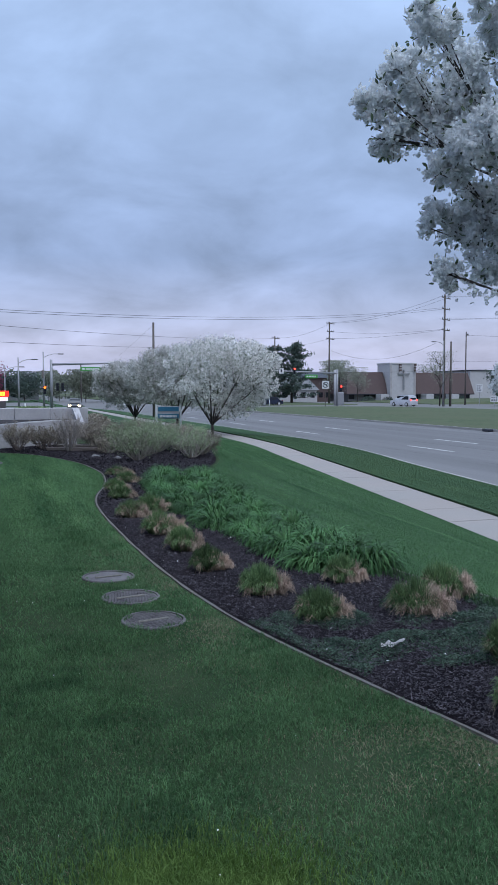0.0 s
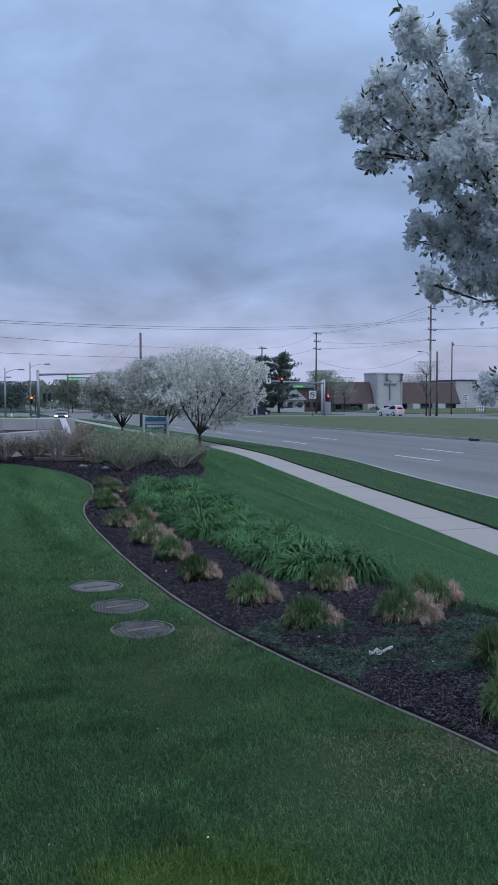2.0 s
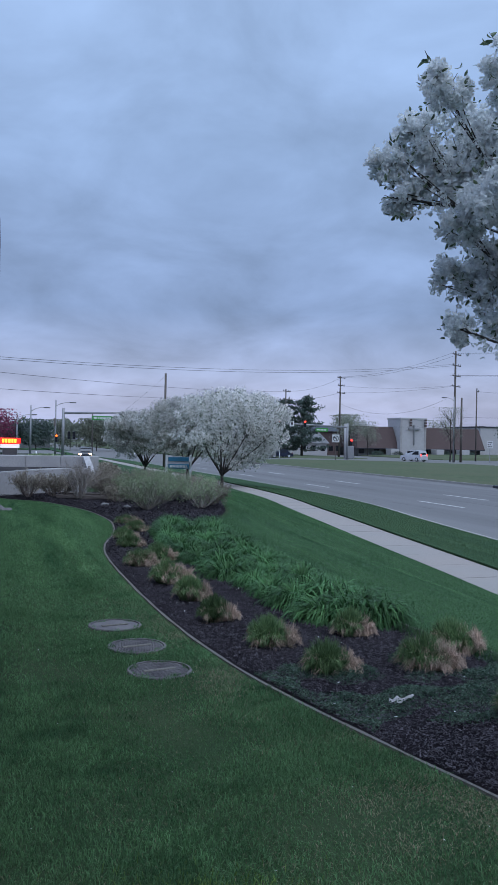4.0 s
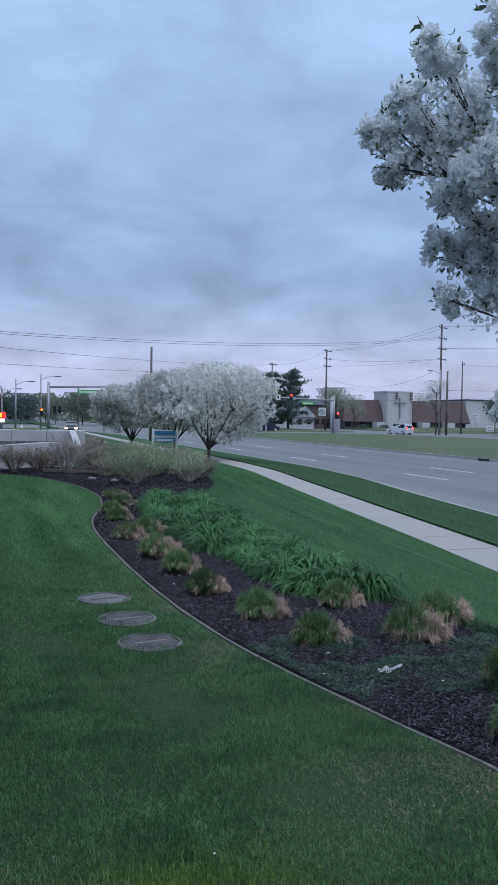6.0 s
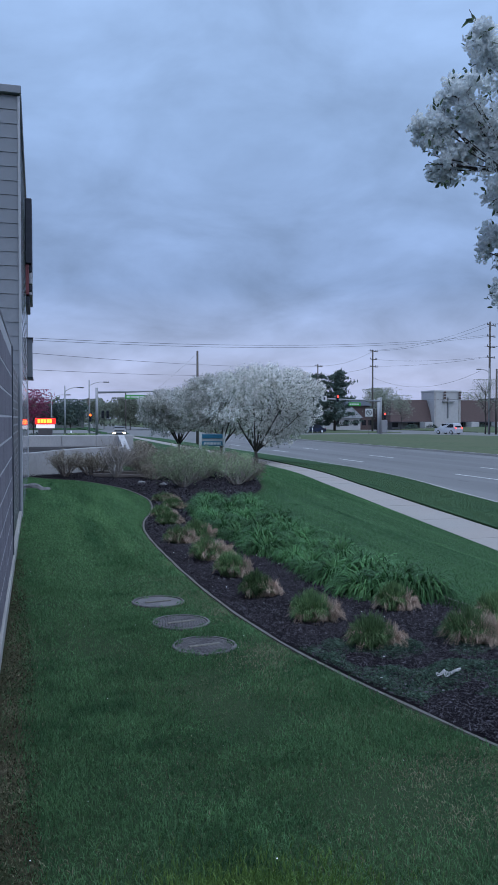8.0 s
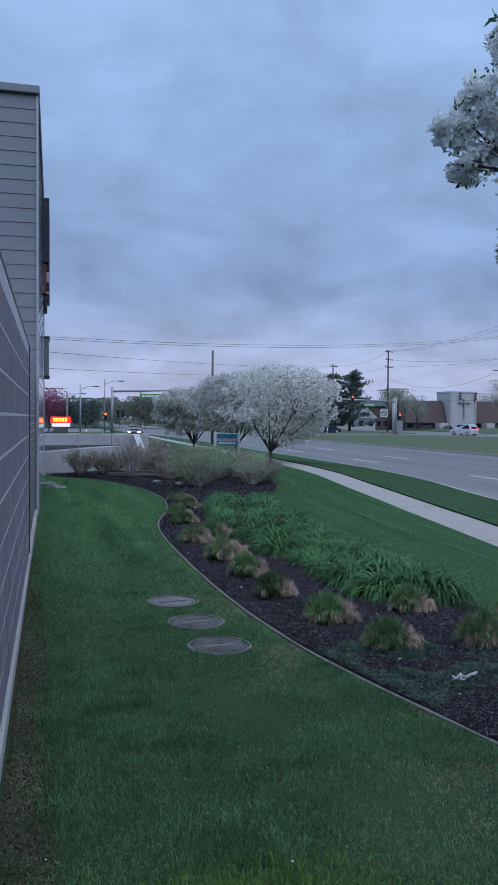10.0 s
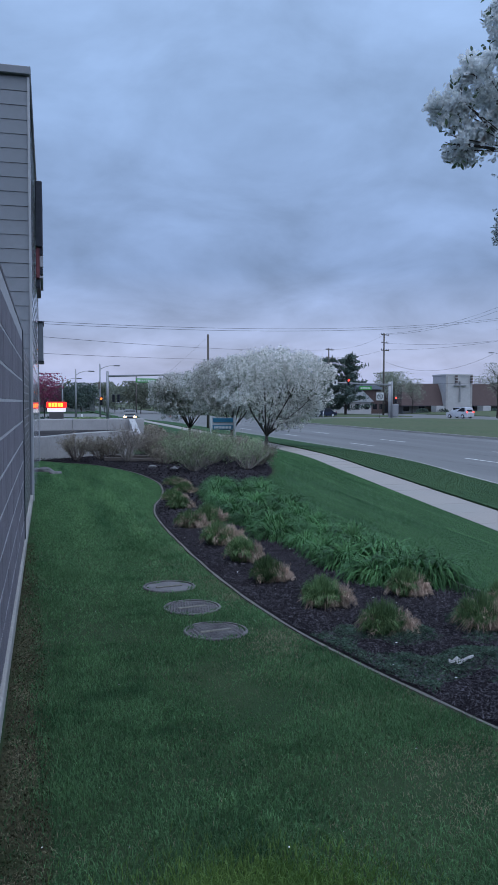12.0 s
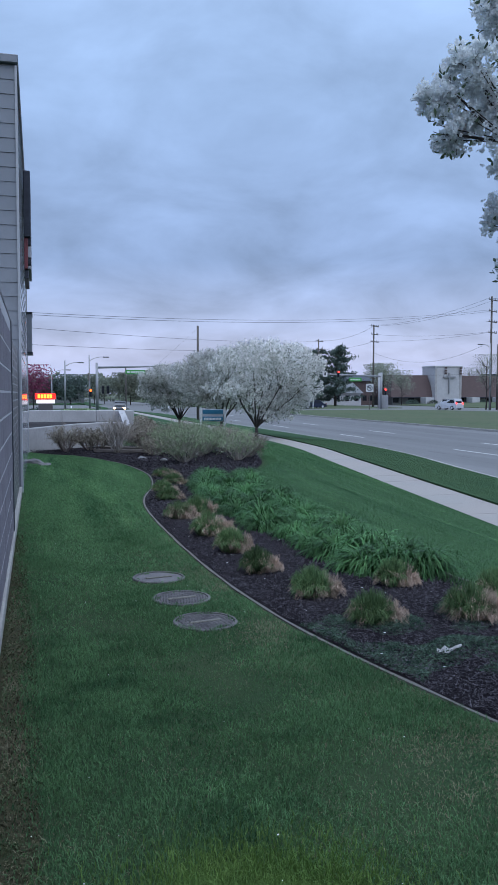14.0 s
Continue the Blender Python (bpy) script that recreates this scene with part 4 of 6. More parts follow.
def tuft(x, y, r, h, dry, seed, label):
    """A clipped ornamental grass: a green dome and a skirt of straw, fuller on the road side."""
    rng = np.random.RandomState(seed)
    t = empty("ornamental_grass", pose(x, y, 0.008))
    tagged(t, label, "ornamental grass", group="clipped grasses along the bed")
    v, f = dome_blades(rng, int(2600 * (1 - 0.5 * dry)), r * 0.97, h * 0.97, 0.0040, 0.22)
    v[:, 0] -= r * 0.12 * dry
    soup("green_blades", v, f, M_TUFT, t)
    v1, f1 = dome_blades(rng, int(950 * (0.12 + 0.75 * dry)), r * 1.02, h * 0.92, 0.0036, 0.05, 0.55 + 0.35 * dry)
    v2, f2 = dome_blades(rng, int(900 * (0.25 + dry)), r * 0.80, h * 0.80, 0.0040, -0.05, 0.95)
    v2[:, 0] += r * 0.48
    v2[:, 1] -= r * 0.12
    soup("dry_blades", np.concatenate([v1, v2]), np.concatenate([f1, f2 + len(v1)]), M_DRY, t, "straw-pink dead blades")


G1 = "clipped ornamental grass, green above a straw skirt, in mulch"
G2 = "clipped ornamental grass mostly of pinkish dry straw, in mulch"
for i, (x, y, r, h, dry) in enumerate((
    (2.08, 4.80, 0.195, 0.255, 0.35), (1.93, 5.52, 0.20, 0.27, 0.30), (1.76, 6.40, 0.18, 0.26, 0.25), (1.76, 7.36, 0.20, 0.28, 0.40), (1.76, 8.35, 0.24, 0.30, 0.95),
    (1.66, 9.55, 0.21, 0.25, 0.9), (1.95, 9.9, 0.23, 0.26, 0.55), (1.80, 11.2, 0.21, 0.22, 0.30), (1.86, 12.1, 0.21, 0.22, 0.35), (2.2, 13.1, 0.23, 0.22, 0.25),
    (2.25, 14.3, 0.25, 0.20, 0.95), (2.65, 5.68, 0.17, 0.25, 0.55), (2.75, 4.73, 0.22, 0.28, 0.80), (3.16, 5.06, 0.205, 0.29, 0.75), (2.37, 3.07, 0.19, 0.30, 0.22), (2.73, 3.70, 0.18, 0.29, 0.35))):
    tuft(x - 0.03, y - 0.07 - 0.18 * smooth01(6.0, 8.5, y), r, h, dry, 100 + i, G2 if dry > 0.8 else G1)
tuft(2.68, 4.15 - 1.6, 0.19, 0.28, 0.4, 140, G1)


def creeping_cover():
    rng = np.random.RandomState(31)
    n = 85000
    y = 3.0 + 2.0 * rng.rand(n)
    l, r = np.array([bed_l(a) for a in y]), np.array([bed_r(a) for a in y])
    u = rng.rand(n)
    x = l + 0.03 + (r - l - 0.05) * u
    t = np.array([noise.noise((a * 4, b * 4, 7.1)) for a, b in zip(x, y)])
    ok = (t > -0.22) & ((np.abs(y - 4.0 - 0.35 * (1 - u)) < 0.55 + 0.25 * t) | ((u > 0.8) & (y < 4.9)))
    x, y = x[ok], y[ok]
    n = len(x)
    c = np.stack([x, y, 0.014 + 0.06 * rng.rand(n) * np.clip(0.4 + 1.5 * t[ok], 0.3, 1)], 1)
    d = unit(np.stack([rng.normal(size=n), rng.normal(size=n), 0.5 * rng.normal(size=n)], 1))
    s = unit(np.cross(d, rand_dirs(rng, n)))
    v, f = quads(c, d, s, 0.012 + 0.014 * rng.rand(n), 0.0035 + 0.003 * rng.rand(n))
    tagged(soup("creeping_groundcover", v, f, M_COVERLEAF), "low dark green creeping groundcover over the mulch", "groundcover", kind="stuff")
    # weedy fringe along the back edging
    n = 2500
    y = 2.6 + 3.2 * rng.rand(n)
    x = np.array([bed_r(a) for a in y]) - 0.16 * rng.rand(n) ** 2
    blades("weedy_grass", x, y, np.full(n, 0.02), 0.04 + 0.06 * rng.rand(n), 0.004, 0.4 + 0.8 * rng.rand(n), M_BLADE, "longer weedy grass along the back edging", rng)


creeping_cover()


def litter():
    rng = np.random.RandomState(8)
    bm = bmesh.new()
    bmesh.ops.create_grid(bm, x_segments=9, y_segments=5, size=1.0)
    for v in bm.verts:
        x, y = v.co.x, v.co.y
        v.co = Vector((x * 0.10, y * 0.032 * (1 - 0.6 * abs(math.sin(2.3 * x))) + 0.02 * x, 0.012 + 0.055 * abs(noise.noise((x * 1.7, y * 1.3, 3.3))) + 0.035 * max(0, x)))
    bmesh.ops.solidify(bm, geom=bm.faces[:], thickness=0.0015)
    o = part("litter_scrap", bm, M_STUCCO, smooth=False)
    o.matrix_world = pose(2.175, 3.98, 0.045, 0, 0, -18) @ Matrix.Diagonal((0.70, 0.85, 0.85, 1))
    tagged(o, "crumpled white plastic scrap lying in the groundcover", "litter")


litter()


# ---- twiggy shrubs ----
def shrub(x, y, h, r, stems, twig, leaf, leaves, seed, label, z=0.03):
    rng = np.random.RandomState(seed)
    h *= 0.69
    s = empty("shrub", pose(x, y, z))
    tagged(s, label, "shrub", group="shrubs at the end of the bed")
    bm = bmesh.new()
    tips = []

    def grow(p, d, ln, rad, depth):
        q = p + d * ln * 0.5 + Vector(rng.normal(size=3) * ln * 0.04)
        e = p + d * ln + Vector((0, 0, ln * 0.12))
        pipe(bm, [p, q, e], [rad, rad * 0.8, rad * 0.5], 3)
        tips.extend([q, e])
        if depth:
            for _ in range(3 if depth > 1 else 3):
                k = 0.4 + 0.6 * rng.rand()
                nd = (d + Vector(rng.normal(size=3) * 0.42) + Vector((0, 0, 0.12))).normalized()
                grow(p + (e - p) * k, nd, ln * (0.5 + 0.25 * rng.rand()), rad * 0.55, depth - 1)

    for i in range(stems):
        a = rng.rand() * 6.2832
        sp = rng.rand() ** 0.7
        d = Vector((math.cos(a) * sp * r / h * 1.1, math.sin(a) * sp * r / h * 1.1, 1)).normalized()
        grow(Vector((math.cos(a) * 0.06, math.sin(a) * 0.06, 0)), d, h * (0.5 + 0.12 * rng.rand()), 0.010, 2)
    tagged(part("brushwood", bm, twig, s), kind="stuff")
    tp = np.array([tuple(t) for t in tips])
    n = int(leaves * 1.5)
    c = tp[rng.randint(len(tp), size=n)] + rng.normal(size=(n, 3)) * 0.035
    c[:, 2] = np.abs(c[:, 2])
    d = rand_dirs(rng, n)
    q = unit(np.cross(d, rand_dirs(rng, n)))
    v, f = quads(c, d, q, 0.022 + 0.02 * rng.rand(n), 0.012 + 0.012 * rng.rand(n))
    tagged(soup("leaves", v, f, leaf, s), kind="stuff")


S_PALE = "bare twiggy shrub with small green buds in mulch"
S_RED = "low russet shrub with reddish young leaves"
for i, (x, y, h, r, st, tw, lf, nl, lab) in enumerate((
    (3.05, 16.7, 1.0, 0.95, 36, M_TWIG, M_BUD, 3000, S_PALE), (4.3, 17.0, 0.88, 0.85, 30, M_TWIG, M_BUD, 1600, S_PALE), (3.7, 18.3, 1.0, 0.9, 28, M_TWIG, M_BUD, 3200, S_PALE),
    (1.98, 19.9, 1.25, 0.55, 40, M_TWIG, M_BUD_RED, 260, "bare pale twiggy shrub beside the retaining wall"), (0.78, 20.45, 0.92, 0.62, 28, M_TWIG_RED, M_BUD_RED, 2200, S_RED), (1.40, 20.75, 0.78, 0.55, 26, M_TWIG_RED, M_BUD_RED, 2600, S_RED),
    (2.7, 20.9, 0.95, 0.8, 26, M_TWIG_RED, M_BUD_RED, 4200, S_RED), (3.5, 20.6, 1.0, 0.9, 26, M_TWIG_RED, M_BUD_RED, 4200, S_RED), (4.6, 19.6, 0.9, 0.85, 24, M_TWIG_RED, M_BUD_RED, 3200, S_RED),
    (4.75, 17.8, 0.72, 0.65, 24, M_TWIG_RED, M_BUD_RED, 2400, S_RED), (2.75, 18.9, 0.6, 0.6, 22, M_TWIG_RED, M_BUD_RED, 1900, S_RED), (4.3, 22.0, 1.0, 0.9, 24, M_TWIG_RED, M_BUD, 3000, S_RED), (5.4, 21.3, 0.8, 0.85, 22, M_TWIG, M_BUD, 2600, S_PALE),
    (2.72, 20.3, 0.9, 0.55, 22, M_TWIG_RED, M_BUD_RED, 2000, S_RED), (3.2, 19.4, 0.9, 0.7, 24, M_TWIG_RED, M_BUD, 3000, S_RED), (4.0, 19.0, 0.95, 0.8, 24, M_TWIG, M_BUD, 3000, S_PALE), (1.72, 21.2, 0.7, 0.55, 22, M_TWIG_RED, M_BUD_RED, 2600, S_RED))):
    shrub(x, y, h, r, st, tw, lf, nl, 300 + i, lab)


def timber(x0, y0, x1, y1, z, w, name, label, category, m):
    bm = bmesh.new()
    ln = math.hypot(x1 - x0, y1 - y0)
    box(bm, 0, ln, -w / 2, w / 2, 0, w, w * 0.15)
    bmesh.ops.subdivide_edges(bm, edges=[e for e in bm.edges if e.calc_length() > ln * 0.6], cuts=5)
    for v in bm.verts:
        v.co += Vector((0, noise.noise(v.co * 4) * 0.02, noise.noise(v.co * 5 + Vector((3, 0, 0))) * 0.015))
    o = part(name, bm, m)
    o.matrix_world = pose(x0, y0, z, 0, 0, math.degrees(math.atan2(y1 - y0, x1 - x0)))
    tagged(o, label, category)


timber(1.45, 20.15, 2.75, 19.55, 0.03, 0.09, "landscape_timber", "bleached landscape timber lying in the mulch", "timber", M_TIMBER)
timber(1.75, 20.65, 2.55, 20.25, 0.03, 0.12, "landscape_timber", "bleached landscape timber lying in the mulch", "timber", M_TIMBER)


def rock(x, y, z, a, b, c, seed, label):
    bm = bmesh.new()
    bmesh.ops.create_icosphere(bm, subdivisions=2, radius=1)
    for v in bm.verts:
        v.co *= 1 + 0.35 * noise.noise(v.co * 1.4 + Vector((seed, 0, 0)))
        v.co = Vector((v.co.x * a, v.co.y * b, max(v.co.z, -0.3) * c))
    o = part("rock", bm, M_STONE)
    o.matrix_world = pose(x, y, z, 0, 0, 40 * seed)
    tagged(o, label, "rock")


rock(0.0, 17.6, 0.02, 0.12, 0.30, 0.08, 1, "flat grey stone on the lawn beside the building")
rock(0.22, 17.1, 0.01, 0.10, 0.14, 0.05, 2, "flat grey stone on the lawn beside the building")
rock(2.35, 18.0, 0.03, 0.11, 0.09, 0.05, 3, "rough grey stone in the mulch among shrubs")
rock(2.75, 17.4, 0.03, 0.08, 0.08, 0.05, 4, "rough grey stone in the mulch among shrubs")


# ---- flowering trees ----
def limb_path(rng, a, b, bow):
    a, b = Vector(a), Vector(b)
    side = Vector(rng.normal(size=3)) * bow
    pts = []
    for k in range(6):
        u = k / 5
        pts.append(a.lerp(b, u) + side * math.sin(math.pi * u) + Vector((0, 0, -0.12 * bow * math.sin(math.pi * u))) + Vector(rng.normal(size=3)) * (b - a).length * 0.012)
    return pts


def flowers(rng, centres, size, cup=0.35):
    """Five-petalled blossoms: centres n x 3. Returns vertices and faces."""
    n = len(centres)
    up = rand_dirs(rng, n)
    up[:, 2] = up[:, 2] + 0.25
    up = unit(up)
    s = unit(np.cross(up, rand_dirs(rng, n)))
    t = np.cross(up, s)
    vs, fs = [], []
    sz = size * (0.75 + 0.5 * rng.rand(n))[:, None]
    for k in range(5):
        a = 1.2566 * k + rng.normal(size=n)[:, None] * 0.08
        d = np.cos(a) * s + np.sin(a) * t
        w = np.cross(up, d)
        base = centres + d * sz * 0.05
        vs.append(np.stack([base, centres + d * sz * 0.34 + w * sz * 0.24 + up * sz * cup * 0.4, centres + d * sz * 0.56 + up * sz * cup * (0.3 + 0.6 * rng.rand(n)[:, None]), centres + d * sz * 0.34 - w * sz * 0.24 + up * sz * cup * 0.4], 1))
    v = np.concatenate(vs, 1).reshape(-1, 3)
    return v, np.arange(len(v)).reshape(-1, 4)


def leaf_blades(rng, base, d, ln, wd):
    """Folded pointed leaves: two faces along a midrib."""
    s = unit(np.cross(d, rand_dirs(rng, len(base))))
    up = np.cross(s, d)
    l = np.reshape(ln, (-1, 1))
    w = np.reshape(wd, (-1, 1))
    ring = []
    for u, k in ((0.0, 0.0), (0.2, 0.36), (0.48, 0.5), (0.76, 0.34), (1.0, 0.0)):
        mid = base + d * l * u - up * l * 0.16 * u * u
        ring.append((mid, mid + s * w * k + up * w * k * 0.45, mid - s * w * k + up * w * k * 0.45))
    pts = [ring[0][0]] + [p for r in ring[1:4] for p in r] + [ring[4][0]]
    v = np.stack(pts, 1).reshape(-1, 3)
    i = np.arange(len(base))[:, None] * 11
    tri = [(0, 2, 1), (0, 1, 3), (7, 8, 10), (9, 7, 10)]
    quad = [(1, 2, 5, 4), (3, 1, 4, 6), (4, 5, 8, 7), (6, 4, 7, 9)]
    f = np.concatenate([i + [q] for q in quad], 0).tolist() + np.concatenate([i + [q] for q in tri], 0).tolist()
    return v, f


# the crab apple by the path: blossom-laden branch ends, grouped by the limb that bears them (x, y, z, radius)
BOUGHS = (
    ((1.57, 3.03, 2.68, 0.10), (1.68, 3.01, 2.80, 0.11), (1.63, 2.75, 2.88, 0.10), (1.62, 3.03, 2.54, 0.10), (1.86, 3.06, 2.71, 0.15), (1.94, 2.96, 2.84, 0.13)),
    ((1.82, 2.59, 2.93, 0.11), (1.96, 2.66, 2.83, 0.15), (2.10, 2.55, 3.00, 0.13), (2.20, 2.76, 2.84, 0.15), (2.17, 2.82, 2.64, 0.15), (2.41, 2.86, 2.74, 0.14)),
    ((1.84, 2.67, 2.47, 0.15), (1.78, 2.85, 2.39, 0.09), (1.89, 3.07, 2.23, 0.10), (1.99, 2.95, 2.23, 0.14), (2.04, 2.72, 2.24, 0.13), (1.82, 2.92, 1.98, 0.07)),
    ((2.41, 2.90, 2.37, 0.16), (2.05, 2.91, 2.05, 0.11), (2.22, 2.86, 1.96, 0.11), (2.52, 2.99, 2.14, 0.15), (2.45, 2.92, 1.73, 0.12)),
    ((2.10, 2.83, 1.55, 0.09), (2.39, 2.97, 1.49, 0.10), (2.59, 3.04, 1.26, 0.10)),
)


def near_tree():
    rng = np.random.RandomState(77)
    tx, ty = 2.98, 2.72
    tree = empty("flowering_tree", pose(tx, ty, 0.0))
    tagged(tree, "white flowering crab apple tree standing in the mulch bed", "tree")
    inv = Vector((tx, ty, 0))
    bm = bmesh.new()
    trunk = [(0, 0, -0.05), (0.01, 0, 0.4), (-0.02, 0.02, 0.9), (-0.03, 0.03, 1.3), (-0.05, 0.02, 1.9), (-0.04, 0.0, 2.5), (0.0, 0.02, 3.2), (0.03, 0.0, 3.7)]
    pipe(bm, trunk, [0.085, 0.070, 0.065, 0.060, 0.048, 0.034, 0.020, 0.010], 10)
    part("trunk", bm, M_BARK, tree, smooth=True)
    lumps = []
    starts = (1.75, 2.05, 1.55, 1.35, 1.05)
    limbs = [list(l) for l in BOUGHS]
    # the far side of the crown
    for k in range(9):
        a = -1.9 + 3.6 * k / 8
        hh = (1.7, 2.3, 2.9)[k % 3]
        limbs.append([(tx + math.cos(a) * (0.55 + 0.35 * j / 3), ty + math.sin(a) * (0.55 + 0.35 * j / 3), hh + 0.22 * j + rng.normal() * 0.1, 0.15) for j in range(3)])
    limbs.append([(tx - 0.25, ty - 0.2, 3.3, 0.17), (tx + 0.05, ty + 0.1, 3.6, 0.17), (tx + 0.2, ty - 0.1, 3.2, 0.17), (tx - 0.35, ty + 0.15, 3.05, 0.17)])
    for i, lump_list in enumerate(limbs):
        bm = bmesh.new()
        z0 = starts[i] if i < 5 else min(max(lump_list[0][2] - 0.7, 1.0), 2.6)
        c = sum((Vector(l[:3]) for l in lump_list), Vector()) / len(lump_list) - inv
        fork = Vector((-0.03, 0.02, z0)).lerp(c, 0.55) + Vector((0, 0, 0.02))
        pts = limb_path(rng, (-0.03, 0.02, z0), fork, 0.05)
        pipe(bm, pts, [0.015, 0.013, 0.011, 0.009, 0.008, 0.007], 7)
        for l in lump_list:
            e = Vector(l[:3]) - inv
            mid = fork.lerp(e, 0.5) + Vector(rng.normal(size=3)) * 0.05
            pipe(bm, [fork, fork.lerp(mid, 0.5) + Vector(rng.normal(size=3)) * 0.015, mid, mid.lerp(e, 0.6) + Vector(rng.normal(size=3)) * 0.015, e], [0.0065, 0.0055, 0.0048, 0.0036, 0.0024], 5)
            lumps.append((e, l[3], i < 5, mid))
            for _ in range(7):
                d = Vector(rng.normal(size=3)).normalized() * l[3]
                pipe(bm, [mid.lerp(e, rng.rand()), e.lerp(e + d, 0.5) + Vector(rng.normal(size=3)) * 0.01, e + d * 0.85], [0.0032, 0.0024, 0.0015], 4)
        part("limb", bm, M_BARK, tree, smooth=True)
    cs, lb, ld = [], [], []
    for e, r, seen, mid in lumps:
        e, mid = np.array(e), np.array(mid)
        n = int((1000 if seen else 260) * (r / 0.12) ** 2)
        m = int(24 * (r / 0.12) ** 2)
        sub = rand_dirs(rng, m) * r * (0.32 + 0.60 * rng.rand(m)[:, None] ** 0.6)
        d = rand_dirs(rng, n)
        k = (0.2 + 0.8 * rng.rand(n) ** 0.7)[:, None]
        cs.append(e + sub[rng.randint(m, size=n)] + d * k * (0.028 + 0.12 * r))
        m = int(n * 0.34)  # blossom back along the branch
        u = rng.rand(m)[:, None]
        cs.append(e + (mid - e) * u + rng.normal(size=(m, 3)) * 0.036)
        q = int(2 * (r / 0.12) ** 2)
        d = rand_dirs(rng, q)
        d[:, 2] = np.abs(d[:, 2]) * 0.9
        d = unit(d)
        lb.append(e + d * r * 1.05)
        ld.append(unit(d + rng.normal(size=(q, 3)) * 0.5))
        q = int(52 * (r / 0.12) ** 2)  # inner leaves
        d = rand_dirs(rng, q)
        lb.append(e + d * r * (0.7 + 0.35 * rng.rand(q)[:, None]))
        ld.append(unit(d + rng.normal(size=(q, 3)) * 0.8))
    c = np.concatenate(cs)
    v, f = flowers(rng, c, 0.0215)
    tagged(soup("blossom", v, f, M_PETAL, tree, "dense white five-petalled blossom"), kind="stuff")
    lb, ld = np.concatenate(lb), np.concatenate(ld)
    v, f = leaf_blades(rng, lb, ld, 0.016 + 0.022 * rng.rand(len(lb)), 0.009 + 0.007 * rng.rand(len(lb)))
    tagged(soup("leaves", v, f, M_LEAF, tree, "small dark green young leaves"), kind="stuff")
    # leafy shoots that stand clear of the blossom
    bm = bmesh.new()
    sb, sd = [], []
    for e, r, seen, mid in lumps:
        if not seen or e.z < 2.4 or rng.rand() < 0.25:
            continue
        out = (e - mid).normalized()
        d = (out * 0.6 + Vector((rng.normal() * 0.25, rng.normal() * 0.25, 0.9))).normalized()
        a = e + d * r * 0.8
        b = a + d * (0.06 + 0.05 * rng.rand())
        pipe(bm, [a, a.lerp(b, 0.5) + Vector(rng.normal(size=3)) * 0.004, b], [0.0022, 0.0018, 0.0012], 4)
        for j in range(3):
            sb.append(tuple(a.lerp(b, 0.45 + 0.18 * j)))
            dd = (d * 0.5 + Vector(rng.normal(size=3)) * 0.9).normalized()
            sd.append(tuple(dd))
    tagged(part("shoots", bm, M_BARK, tree), kind="stuff")
    v, f = leaf_blades(rng, np.array(sb), np.array(sd), 0.040 + 0.016 * rng.rand(len(sb)), 0.015 + 0.006 * rng.rand(len(sb)))
    tagged(soup("shoot_leaves", v, f, M_LEAF, tree), kind="stuff")


near_tree()


